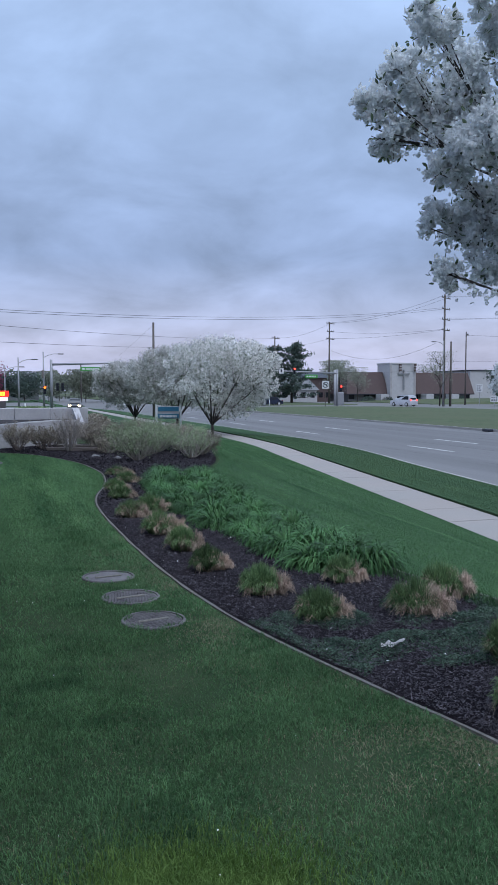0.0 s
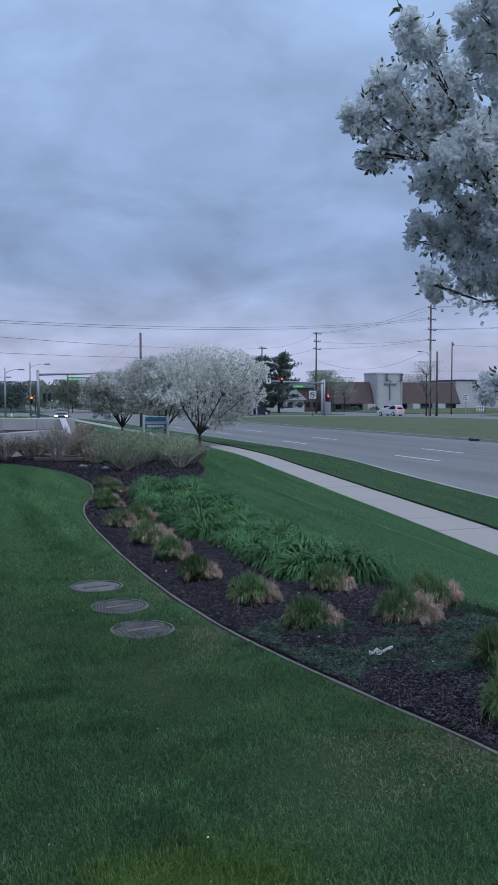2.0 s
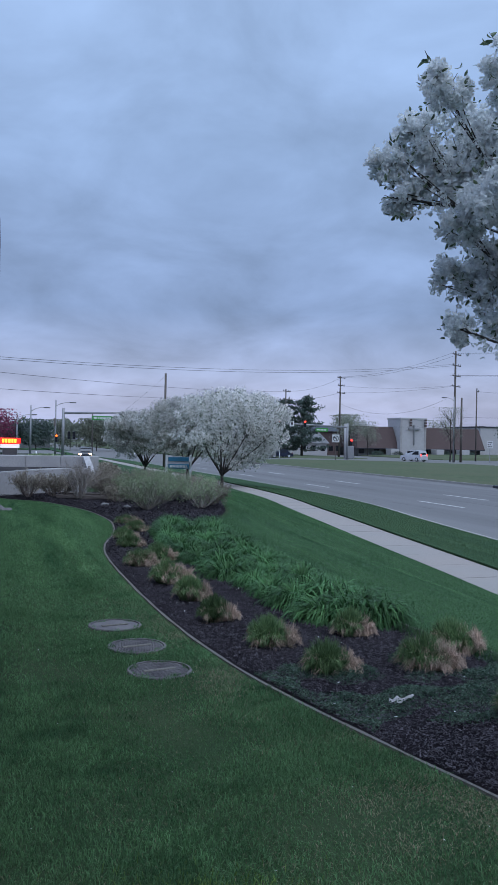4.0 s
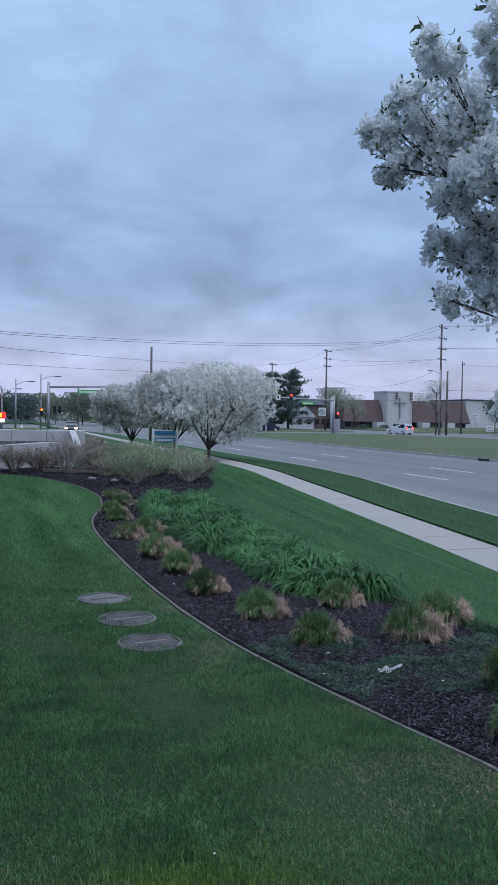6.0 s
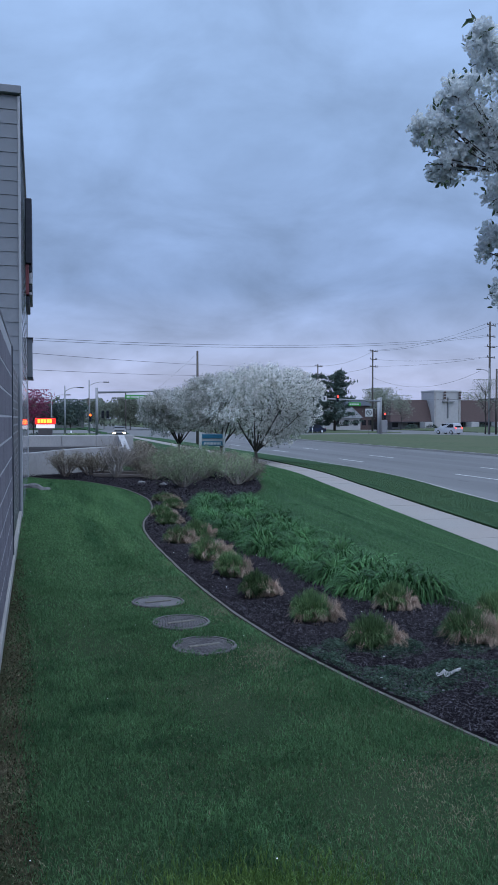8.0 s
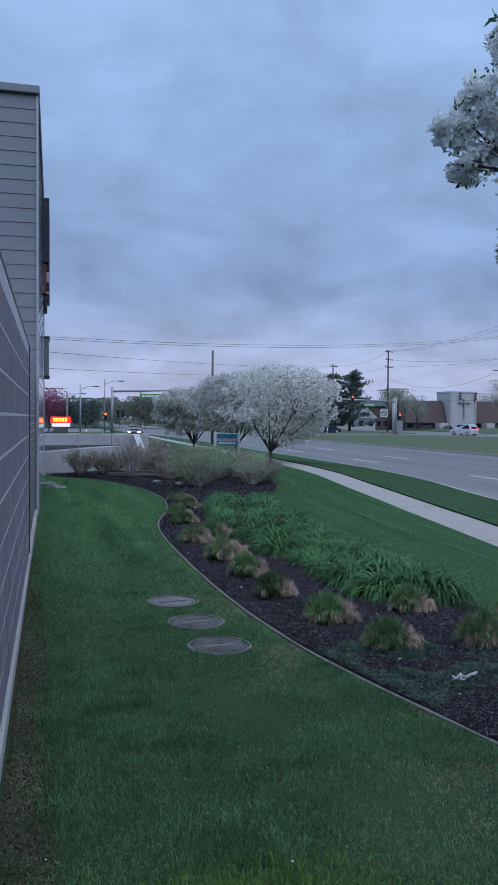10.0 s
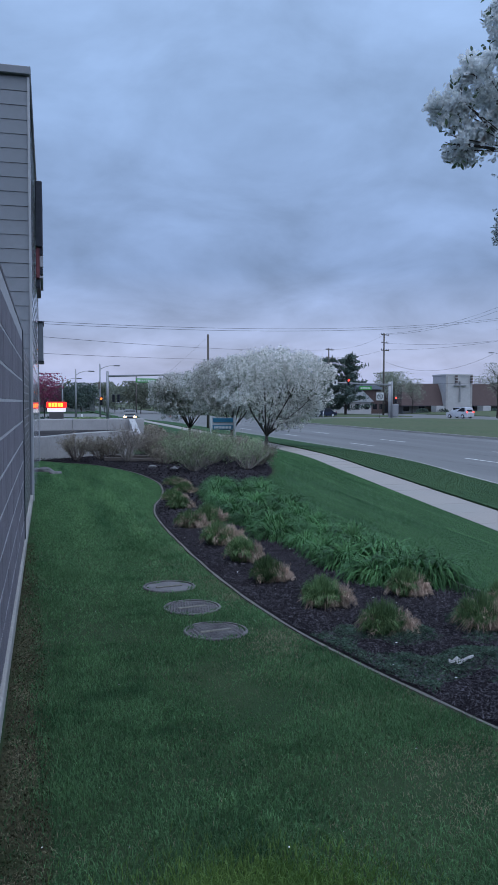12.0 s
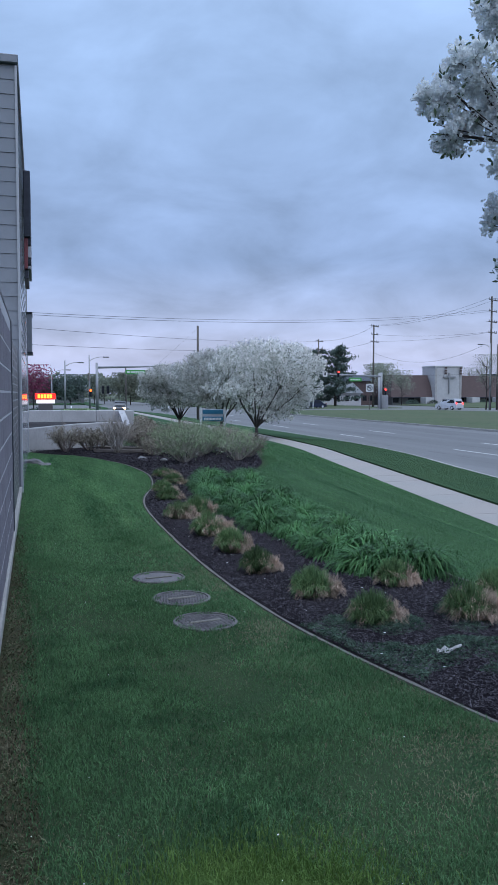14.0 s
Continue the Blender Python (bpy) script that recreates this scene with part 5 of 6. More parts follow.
def crab_apple(x, y, z, top, cx, cy, rx, ry, low, seed, label):
    """A wide, low flowering tree farther off."""
    rng = np.random.RandomState(seed)
    t = empty("flowering_tree", pose(x, y, z))
    tagged(t, label, "tree", group="flowering trees by the sidewalk")
    H = top - z
    lo = low - z
    bm = bmesh.new()
    pipe(bm, [(0, 0, -0.05), (0.02, 0, 0.25), (0.0, 0.02, 0.55)], [0.11, 0.085, 0.075], 10)
    part("trunk", bm, M_BARK, t, smooth=True)
    tips = []
    for k in range(9):
        a = 6.2832 * k / 9 + rng.normal() * 0.2
        reach = 0.40 + 0.30 * rng.rand()
        e = Vector((cx - x + math.cos(a) * rx * reach, cy - y + math.sin(a) * ry * reach, lo + (H - lo) * (0.35 + 0.4 * rng.rand())))
        if k == 0:
            e = Vector((cx - x, cy - y, lo + (H - lo) * 0.75))
        s = Vector((0, 0, 0.45 + 0.1 * rng.rand()))
        m1 = s.lerp(e, 0.4) + Vector((0, 0, -0.10 + 0.1 * rng.rand()))
        m2 = s.lerp(e, 0.7) + Vector(rng.normal(size=3)) * 0.12
        bm = bmesh.new()
        pipe(bm, [s, m1, m2, e], [0.046, 0.036, 0.024, 0.010], 7)
        for _ in range(6):
            d = Vector(rng.normal(size=3)).normalized()
            q = m1.lerp(e, rng.rand())
            pipe(bm, [q, q + d * 0.3 + Vector((0, 0, 0.15)), q + d * 0.55 + Vector((0, 0, 0.4))], [0.016, 0.011, 0.006], 5)
        part("limb", bm, M_BARK, t, smooth=True)
    # flower clumps in uneven masses through the crown, with upright flowering shoots
    zc, rz = lo + (H - lo) * 0.42, (H - lo) * 0.52
    m = 26
    d = rand_dirs(rng, m)
    d[:, 2] *= 0.9
    k = 0.45 + 0.30 * rng.rand(m)[:, None]
    core = np.array([[cx - x, cy - y, zc]]) + d * k * np.array([[rx, ry, rz]])
    n = 1250
    d = rand_dirs(rng, n)
    k = (0.3 + 0.7 * rng.rand(n) ** 0.5)[:, None]
    p = core[rng.randint(m, size=n)] + d * k * np.array([[rx * 0.36, ry * 0.36, rz * 0.33]])
    p[:, 2] = np.maximum(p[:, 2], lo + 0.25 * ((p[:, 0] - cx + x) / rx) ** 2)
    shoots = []
    for i in range(230):
        a, rr = rng.rand() * 6.2832, math.sqrt(rng.rand()) * 0.94
        sx, sy = math.cos(a) * rr, math.sin(a) * rr
        zz = zc + rz * math.sqrt(max(0, 1 - rr * rr)) * 0.86
        for j in range(rng.randint(1, 5)):
            shoots.append((cx - x + sx * (rx * 0.95 + 0.06 * j) + rng.normal() * 0.03, cy - y + sy * (ry * 0.95 + 0.06 * j) + rng.normal() * 0.03, zz + 0.13 * j))
    p = np.concatenate([p, np.array(shoots)])
    knob = np.concatenate([0.045 + 0.030 * rng.rand(len(p) - len(shoots)), 0.060 + 0.025 * rng.rand(len(shoots))])
    per = 25
    c = np.repeat(p, per, 0) + rng.normal(size=(len(p) * per, 3)) * np.repeat(knob, per)[:, None]
    dd = rand_dirs(rng, len(c))
    ss = unit(np.cross(dd, rand_dirs(rng, len(c))))
    v, f = quads(c, dd, ss, 0.055 + 0.03 * rng.rand(len(c)), 0.05 + 0.03 * rng.rand(len(c)))
    tagged(soup("blossom", v, f, M_PETAL_FAR, t, "white blossom in dense clumps"), kind="stuff")
    n = 21000
    i = rng.randint(len(p), size=n)
    c = p[i] + rng.normal(size=(n, 3)) * 0.11 - np.array([[0, 0, 0.02]])
    dd = rand_dirs(rng, n)
    ss = unit(np.cross(dd, rand_dirs(rng, n)))
    v, f = quads(c, dd, ss, 0.06 + 0.03 * rng.rand(n), 0.028 + 0.02 * rng.rand(n))
    tagged(soup("leaves", v, f, M_LEAF, t, "dark green leaves between the blossom"), kind="stuff")


crab_apple(10.6, 37.8, -0.68, 4.30, 11.25, 38.2, 3.15, 2.6, 0.22, 401, "broad white flowering tree on the lawn beside the sidewalk")
crab_apple(10.5, 44.8, -0.70, 4.2, 10.7, 44.8, 3.0, 2.5, 0.30, 402, "white flowering tree beside the sidewalk sign")
crab_apple(9.2, 51.1, -0.72, 3.40, 9.05, 51.1, 2.75, 2.3, 0.35, 403, "small white flowering tree beside the sidewalk")


# ---- trees far off, their colours paled for haze ----
def far_tree(name, x, y, z, h, r, seed, material, label, n=1600, leaf=0.32, bare=0.25, squash=1.0):
    rng = np.random.RandomState(seed)
    t = empty(name, pose(x, y, z))
    tagged(t, label, "tree", group="trees across the road")
    bm = bmesh.new()
    pipe(bm, [(0, 0, -0.1), (0.05, 0, h * 0.25), (0.0, 0.1, h * 0.6), (0.1, 0, h * 0.9)], [h * 0.015, h * 0.012, h * 0.007, h * 0.003], 7)
    part("trunk", bm, M_BARK, t, smooth=True)
    bm = bmesh.new()
    ends = []
    for k in range(16):
        a = rng.rand() * 6.2832
        s = Vector((0, 0, h * (bare + (0.8 - bare) * rng.rand())))
        e = Vector((math.cos(a) * r * (0.4 + 0.5 * rng.rand()), math.sin(a) * r * (0.4 + 0.5 * rng.rand()), min(s.z + h * 0.28, h * 0.95)))
        pipe(bm, [s, s.lerp(e, 0.5) + Vector((0, 0, -0.03 * h)), e], [h * 0.006, h * 0.004, h * 0.002], 4)
        ends += [s.lerp(e, 0.6), e]
    tagged(part("limbwork", bm, M_BARK, t), kind="stuff")
    lumps = np.array([tuple(e) for e in ends] + [(rng.normal() * r * 0.3, rng.normal() * r * 0.3, h * (0.55 + 0.4 * rng.rand())) for _ in range(14)])
    c = lumps[rng.randint(len(lumps), size=n)] + np.clip(rng.normal(size=(n, 3)), -1.5, 1.5) * np.array([[r * 0.26, r * 0.26, h * 0.09 * squash]])
    c[:, 2] = np.clip(c[:, 2], h * bare * 0.6, h)
    d = rand_dirs(rng, n)
    s = unit(np.cross(d, rand_dirs(rng, n)))
    v, f = quads(c, d, s, leaf * (0.45 + 0.6 * rng.rand(n)), leaf * (0.3 + 0.5 * rng.rand(n)))
    tagged(soup("crown", v, f, material, t), kind="stuff")


def pine(x, y, z, h, r, seed, lean=0.0):
    rng = np.random.RandomState(seed)
    t = empty("pine_tree", pose(x, y, z))
    tagged(t, "tall dark pine with ragged layered boughs across the road", "tree", group="trees across the road")
    bm = bmesh.new()
    pipe(bm, [(0, 0, -0.1), (0.1, 0, h * 0.4), (lean * 0.6, 0, h * 0.8), (lean, 0, h)], [0.30, 0.22, 0.10, 0.03], 8)
    part("trunk", bm, M_BARK, t, smooth=True)
    bm = bmesh.new()
    cs = []
    for k in range(30):
        u = 0.10 + 0.88 * k / 29
        a = k * 2.4 + rng.normal() * 0.3
        ln = r * (1.05 - 0.65 * u) * (0.65 + 0.6 * rng.rand())
        s = Vector((lean * u * 0.8, 0, h * u))
        e = s + Vector((math.cos(a) * ln, math.sin(a) * ln, ln * (0.10 + 0.35 * rng.rand())))
        pipe(bm, [s, s.lerp(e, 0.5) + Vector((0, 0, -0.08 * ln)), e], [0.07, 0.05, 0.02], 4)
        m = 130
        q = rng.rand(m) ** 0.7
        w = np.array([tuple(s.lerp(e, b)) for b in q]) + rng.normal(size=(m, 3)) * np.array([[0.45, 0.45, 0.22]]) + np.array([[0, 0, 0.12]])
        cs.append(w)
    tagged(part("boughs", bm, M_BARK, t), kind="stuff")
    c = np.concatenate(cs)
    n = len(c)
    d = unit(rng.normal(size=(n, 3)) + np.array([[0, 0, 0.6]]))
    s = unit(np.cross(d, rand_dirs(rng, n)))
    v, f = quads(c, d, s, 0.55 + 0.35 * rng.rand(n), 0.16 + 0.14 * rng.rand(n))
    tagged(soup("needles", v, f, M_PINE, t), kind="stuff")


pine(54.6, 152, -1.0, 10.4, 5.0, 501, 0.5)
pine(58.6, 150, -1.0, 11.4, 4.6, 502, 0.9)
pine(50.8, 158, -1.0, 10.0, 4.5, 503, -0.4)
T1, T2 = "leafy tree in spring green across the crossing", "half-bare spring tree across the crossing"
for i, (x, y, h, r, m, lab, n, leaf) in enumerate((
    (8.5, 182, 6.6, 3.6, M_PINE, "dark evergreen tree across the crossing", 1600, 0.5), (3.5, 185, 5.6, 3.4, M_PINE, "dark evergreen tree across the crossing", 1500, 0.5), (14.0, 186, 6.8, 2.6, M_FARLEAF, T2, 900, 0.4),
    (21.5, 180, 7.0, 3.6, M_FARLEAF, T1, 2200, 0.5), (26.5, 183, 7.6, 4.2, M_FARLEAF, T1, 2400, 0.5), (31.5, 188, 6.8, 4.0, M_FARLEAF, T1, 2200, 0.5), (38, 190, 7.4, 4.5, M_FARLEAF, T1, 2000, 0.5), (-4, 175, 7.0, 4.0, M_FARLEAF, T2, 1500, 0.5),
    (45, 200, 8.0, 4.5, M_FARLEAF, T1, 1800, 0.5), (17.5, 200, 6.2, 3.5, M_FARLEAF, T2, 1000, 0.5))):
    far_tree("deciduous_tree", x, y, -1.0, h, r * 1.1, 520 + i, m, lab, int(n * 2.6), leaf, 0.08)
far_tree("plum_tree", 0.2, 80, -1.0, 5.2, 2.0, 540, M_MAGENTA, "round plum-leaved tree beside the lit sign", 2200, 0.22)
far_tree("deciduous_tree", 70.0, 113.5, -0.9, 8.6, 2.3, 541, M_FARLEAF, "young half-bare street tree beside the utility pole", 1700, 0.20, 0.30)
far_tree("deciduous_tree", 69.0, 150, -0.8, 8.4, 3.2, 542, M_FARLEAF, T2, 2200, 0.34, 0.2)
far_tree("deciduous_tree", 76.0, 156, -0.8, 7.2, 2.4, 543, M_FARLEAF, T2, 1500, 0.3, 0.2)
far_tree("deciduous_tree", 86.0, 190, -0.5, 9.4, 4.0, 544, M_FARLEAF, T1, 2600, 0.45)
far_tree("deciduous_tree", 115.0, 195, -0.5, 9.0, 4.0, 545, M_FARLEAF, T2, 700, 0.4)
far_tree("evergreen_tree", 86.6, 121, -0.6, 5.6, 2.6, 546, M_PINE, "dark evergreen beside the church lawn", 1800, 0.36, 0.05)
far_tree("evergreen_tree", 91.5, 119, -0.6, 4.6, 2.6, 547, M_PINE, "dark evergreen beside the church lawn", 1600, 0.36, 0.05)
far_tree("evergreen_tree", 98.0, 116, -0.6, 5.0, 3.0, 548, M_PINE, "dark evergreen beside the church lawn", 1600, 0.36, 0.05)


def woods(x0, x1, y, h, n, seed):
    rng = np.random.RandomState(seed)
    x = x0 + (x1 - x0) * rng.rand(n)
    top = np.array([h * (0.75 + 0.5 * noise.noise((a * 0.11, seed, 0.5)) + 0.25 * noise.noise((a * 0.45, seed, 2.5))) for a in x])
    c = np.stack([x, y + rng.normal(size=n) * 3, -1.0 + top * rng.rand(n) ** 0.7], 1)
    d = rand_dirs(rng, n)
    s = unit(np.cross(d, rand_dirs(rng, n)))
    v, f = quads(c, d, s, 0.8 + 0.9 * rng.rand(n), 0.6 + 0.6 * rng.rand(n))
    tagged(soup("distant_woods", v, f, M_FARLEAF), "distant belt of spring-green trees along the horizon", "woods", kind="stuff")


woods(-160, 90, 260, 8.0, 9000, 3)
woods(90, 420, 270, 9.0, 9000, 4)


# ---- utility poles and wires ----
def utility_pole(x, y, z0, top, arms, r, label, metal=False, turn=35.0):
    p = empty("utility_pole", pose(x, y, z0, 0, 0, turn))
    tagged(p, label, "utility pole", group="poles along the roads")
    bm = bmesh.new()
    tube(bm, (0, 0, -0.3), (0, 0, top - z0), r, r * 0.7, 10)
    part("pole", bm, M_GALV if metal else M_WOOD, p, smooth=True)
    for z, half in arms:
        bm = bmesh.new()
        box(bm, -half, half, -0.07 - r, -r + 0.03, z - z0 - 0.07, z - z0 + 0.07, 0.01)
        part("crossarm", bm, M_WOOD, p)
        for k in (-0.9, -0.45, 0.45, 0.9):
            bm = bmesh.new()
            tube(bm, (k * half, -r - 0.02, z - z0 + 0.07), (k * half, -r - 0.02, z - z0 + 0.30), 0.06, 0.04, 6)
            part("insulator", bm, M_GREY, p)
    return p


utility_pole(71.6, 115, -1.0, 17.1, ((16.5, 1.7), (14.7, 1.6), (13.0, 1.6), (11.3, 1.6)), 0.20, "tall weathered wooden utility pole with four crossarms")
utility_pole(62.3, 140, -1.0, 14.4, ((14.1, 1.4), (12.6, 1.2), (11.2, 1.4)), 0.19, "wooden utility pole with three crossarms by the crossing")
utility_pole(55.0, 150, -1.0, 12.2, ((11.8, 1.3), (10.2, 1.2)), 0.17, "wooden utility pole with two crossarms beside pines")
utility_pole(72.9, 115, -1.0, 9.5, (), 0.20, "short wooden utility pole beside the tall one")
utility_pole(82.3, 125, -0.9, 12.0, ((11.4, 0.6),), 0.14, "slim pale utility pole before the church")
utility_pole(14.4, 70.5, -0.95, 7.5, (), 0.13, "plain dark wooden pole beside the sidewalk")
utility_pole(19.6, 172, -1.0, 7.2, ((7.0, 1.3),), 0.16, "distant wooden utility pole beyond the crossing", False, 0)


def wire(points, sag, r=0.017):
    a, b = Vector(points[0]), Vector(points[1])
    cu = bpy.data.curves.new("power_line", "CURVE")
    cu.dimensions, cu.bevel_depth, cu.bevel_resolution = "3D", r, 1
    s = cu.splines.new("POLY")
    n = 24
    s.points.add(n)
    for i in range(n + 1):
        u = i / n
        q = a.lerp(b, u)
        s.points[i].co = (q.x, q.y, q.z - sag * 4 * u * (1 - u), 1)
    cu.materials.append(M_WIRE)
    o = new("power_line", cu)
    tagged(o, "thin black overhead cable strung between poles", "cable", group="overhead cables")


R_, M_, F_ = (71.6, 115), (62.3, 140), (55.0, 150)
for (a, b, sag) in (
    (((-1.2, 70, 8.26)), (*R_, 15.0), 1.15), ((-1.2, 70, 8.08), (*R_, 14.75), 1.2), ((-1.2, 70, 7.03), (*F_, 11.8), 0.55), ((-1.2, 70, 5.6), (*F_, 10.3), 0.5),
    ((*F_, 11.9), (*M_, 14.1), 0.8), ((*F_, 10.3), (*M_, 11.3), 0.5), ((61.3, 140, 14.2), (70.8, 115, 16.7), 0.9), ((63.2, 140, 14.2), (72.4, 115, 16.7), 0.9), ((*M_, 12.6), (*R_, 11.5), 0.5),
    ((*M_, 11.3), (*R_, 11.4), 0.4), ((*M_, 9.2), (70.0, 115, 9.2), 2.2), ((70.6, 115, 16.7), (88, 62, 17.2), 1.3), ((72.6, 115, 16.7), (90, 62, 17.2), 1.3), ((70.6, 115, 13.1), (88, 62, 13.8), 1.2), ((72.6, 115, 13.1), (90, 62, 13.8), 1.2),
    ((82.3, 125, 11.4), (112, 90, 10.5), 0.8), ((57.1, 125.2, 4.6), (88, 108, 5.6), 0.35), ((72.9, 115, 6.3), (97, 70, 7.0), 0.6),
):
    wire((a, b), sag)
wire(((14.4, 70.5, 7.3), (11.2, 84, 3.2)), 0.1, 0.006)


# ---- lamps and signals ----
def street_lamp(x, y, z0, top, arm, label):
    p = empty("street_lamp", pose(x, y, z0))
    tagged(p, label, "street lamp", group="street lamps")
    h = top - z0
    bm = bmesh.new()
    tube(bm, (0, 0, -0.2), (0, 0, h), 0.13, 0.08, 10)
    part("pole", bm, M_GALV, p, smooth=True)
    bm = bmesh.new()
    s = 1 if arm > 0 else -1
    pipe(bm, [(0, 0, h - 0.75), (arm * 0.35, 0, h - 0.40), (arm * 0.75, 0, h - 0.22), (arm, 0, h - 0.22)], [0.05, 0.045, 0.04, 0.035], 6)
    part("arm", bm, M_GALV, p)
    bm = bmesh.new()
    box(bm, arm - 0.05, arm + s * 0.75, -0.16, 0.16, h - 0.30, h - 0.16, 0.04) if s > 0 else box(bm, arm - 0.75, arm + 0.05, -0.16, 0.16, h - 0.30, h - 0.16, 0.04)
    part("lamp_head", bm, M_GREY, p)


street_lamp(7.65, 110, -1.0, 6.6, 1.9, "grey steel street lamp at the crossing, unlit")
street_lamp(4.2, 104, -1.0, 5.6, 1.6, "grey steel street lamp at the crossing, unlit")
street_lamp(2.85, 116, -1.0, 5.0, 1.9, "grey steel street lamp at the crossing, unlit")
street_lamp(71.2, 114.5, -1.0, 9.6, -1.5, "street lamp arm on a pole across the road, unlit")


def signal_head(parent, x, z, lit, y=0.0):
    """Three lenses in a dark housing."""
    bm = bmesh.new()
    box(bm, x - 0.19, x + 0.19, y - 0.16, y + 0.12, z - 0.55, z + 0.55, 0.04)
    hd = part("signal_head", bm, M_DARK, parent)
    for k, zz in enumerate((0.34, 0.0, -0.34)):
        bm = bmesh.new()
        bmesh.ops.create_cone(bm, cap_ends=True, segments=16, radius1=0.15, radius2=0.15, depth=0.05, matrix=Matrix.Translation((x, y - 0.18, z + zz)) @ Matrix.Rotation(radians(90), 4, "X"))
        part("lens", bm, lit if k == 0 else M_GLASS, hd, "lit lens" if k == 0 else "")


def mast(x, y, z0, top, x_end, arm_z0, arm_z1, label):
    m = empty("traffic_signal", pose(x, y, z0))
    tagged(m, label, "traffic signal", group="signals at the crossing")
    bm = bmesh.new()
    tube(bm, (0, 0, -0.2), (0, 0, top - z0), 0.20, 0.17, 12)
    part("pole", bm, M_GALV, m, smooth=True)
    bm = bmesh.new()
    tube(bm, (0, 0, arm_z0 - z0), (x_end - x, 0, arm_z1 - z0), 0.15, 0.08, 10)
    part("mast_arm", bm, M_GALV, m, smooth=True)
    return m


def plate(parent, name, x0, x1, z0, z1, y, material, label=""):
    bm = bmesh.new()
    box(bm, x0, x1, y - 0.03, y, z0, z1, 0.01)
    return part(name, bm, material, parent, label)


def bars(parent, x0, x1, z, y, h, material, widths):
    """Writing too small to read: plain bars."""
    x = x0
    for w in widths:
        if x + w > x1:
            break
        bm = bmesh.new()
        box(bm, x, x + w, y - 0.045, y - 0.032, z - h / 2, z + h / 2)
        part("lettering", bm, material, parent)
        x += w * 1.35


m = mast(8.65, 110, -1.0, 5.6, 25.5, 4.95, 5.5, "grey steel signal mast with a long arm and street sign")
sp = plate(m, "street_sign", 3.8, 6.5, 5.12, 5.68, -0.2, M_GREEN, "green street name sign hung from the arm")
bars(sp, 4.0, 6.4, 5.40, -0.2, 0.26, M_WHITE, (0.42, 0.20, 0.24, 0.20, 0.26, 0.2, 0.24, 0.2, 0.2))
bm = bmesh.new()
box(bm, -1.25, -1.0, -0.3, -0.05, 4.2, 5.2, 0.03)
part("side_signal", bm, M_TIMBER, m, "side signal housing seen edge-on")
signal_head(m, -0.9, 2.55, M_AMBER, -0.3)
signal_head(m, 1.3, 3.0, M_GLASS, 6.0)
signal_head(m, 2.0, 3.0, M_GLASS, 6.0)

m = mast(57.1, 125, -1.0, 5.1, 40.5, 4.4, 4.95, "signal mast across the road with red lights lit")
signal_head(m, 49.2 - 57.1, 5.75, M_REDLIGHT, -0.25)
signal_head(m, 44.6 - 57.1, 5.75, M_REDLIGHT, -0.25)
signal_head(m, 57.7 - 57.1, 2.85, M_REDLIGHT, -0.25)
sp = plate(m, "street_sign", 51.2 - 57.1, 53.4 - 57.1, 4.55, 5.15, -0.2, M_GREEN, "green street name sign hung from the arm")
bars(sp, 51.4 - 57.1, 53.3 - 57.1, 4.85, -0.2, 0.24, M_WHITE, (0.3, 0.2, 0.22, 0.18, 0.2, 0.2))
plate(m, "lane_sign", 46.5 - 57.1, 47.3 - 57.1, 5.3, 6.2, -0.22, M_WHITE, "small white lane sign on the arm")
bm = bmesh.new()
box(bm, 46.75 - 57.1, 47.05 - 57.1, -0.262, -0.252, 5.5, 6.0)
part("sign_symbol", bm, M_DARK, m)


def post_sign(x, y, z0, w, h, zc, label, lines=(), ring=False):
    s = empty("road_sign", pose(x, y, z0, 0, 0, -25))
    tagged(s, label, "road sign")
    bm = bmesh.new()
    box(bm, -0.05, 0.05, 0, 0.06, -0.2, zc - z0 + h / 2, 0.005)
    part("post", bm, M_WOOD if ring else M_GALV, s)
    face = plate(s, "sign_face", -w / 2, w / 2, zc - z0 - h / 2, zc - z0 + h / 2, 0, M_WHITE, "white reflective face")
    for k, ln in enumerate(lines):
        bars(face, -w * 0.38, w * 0.4, zc - z0 + h * (0.28 - 0.28 * k), 0.0, h * 0.13, M_DARK, [w * ln] * 3)
    if ring:
        c = Vector((0, -0.04, zc - z0))
        bm = bmesh.new()
        n = 28
        pts = [(math.cos(6.2832 * k / n), math.sin(6.2832 * k / n)) for k in range(n)]
        v = [[bm.verts.new(c + Vector((px * r, dy, pz * r))) for px, pz in pts] for r, dy in ((w * 0.40, 0), (w * 0.31, 0), (w * 0.31, 0.006), (w * 0.40, 0.006))]
        for i in range(4):
            for k in range(n):
                bm.faces.new((v[i][k], v[i][(k + 1) % n], v[(i + 1) % 4][(k + 1) % n], v[(i + 1) % 4][k]))
        part("ban_ring", bm, M_DARK, face, "dark ring of the no-turn symbol")
        bm = bmesh.new()
        pipe(bm, [c + Vector((0.14, 0, -0.22)) * w, c + Vector((0.14, 0, 0.05)) * w, c + Vector((0.02, 0, 0.12)) * w, c + Vector((-0.12, 0, 0.10)) * w], [0.05 * w] * 4, 4)
        tube(bm, c + Vector((-0.08, 0, 0.10)) * w, c + Vector((-0.24, 0, 0.08)) * w, 0.12 * w, 0.01, 4)
        part("turn_arrow", bm, M_DARK, face)
        bm = bmesh.new()
        tube(bm, c + Vector((-0.25, -0.01, 0.25)) * w, c + Vector((0.25, -0.01, -0.25)) * w, 0.045 * w, 0.045 * w, 4)
        part("ban_bar", bm, M_DARK, face)


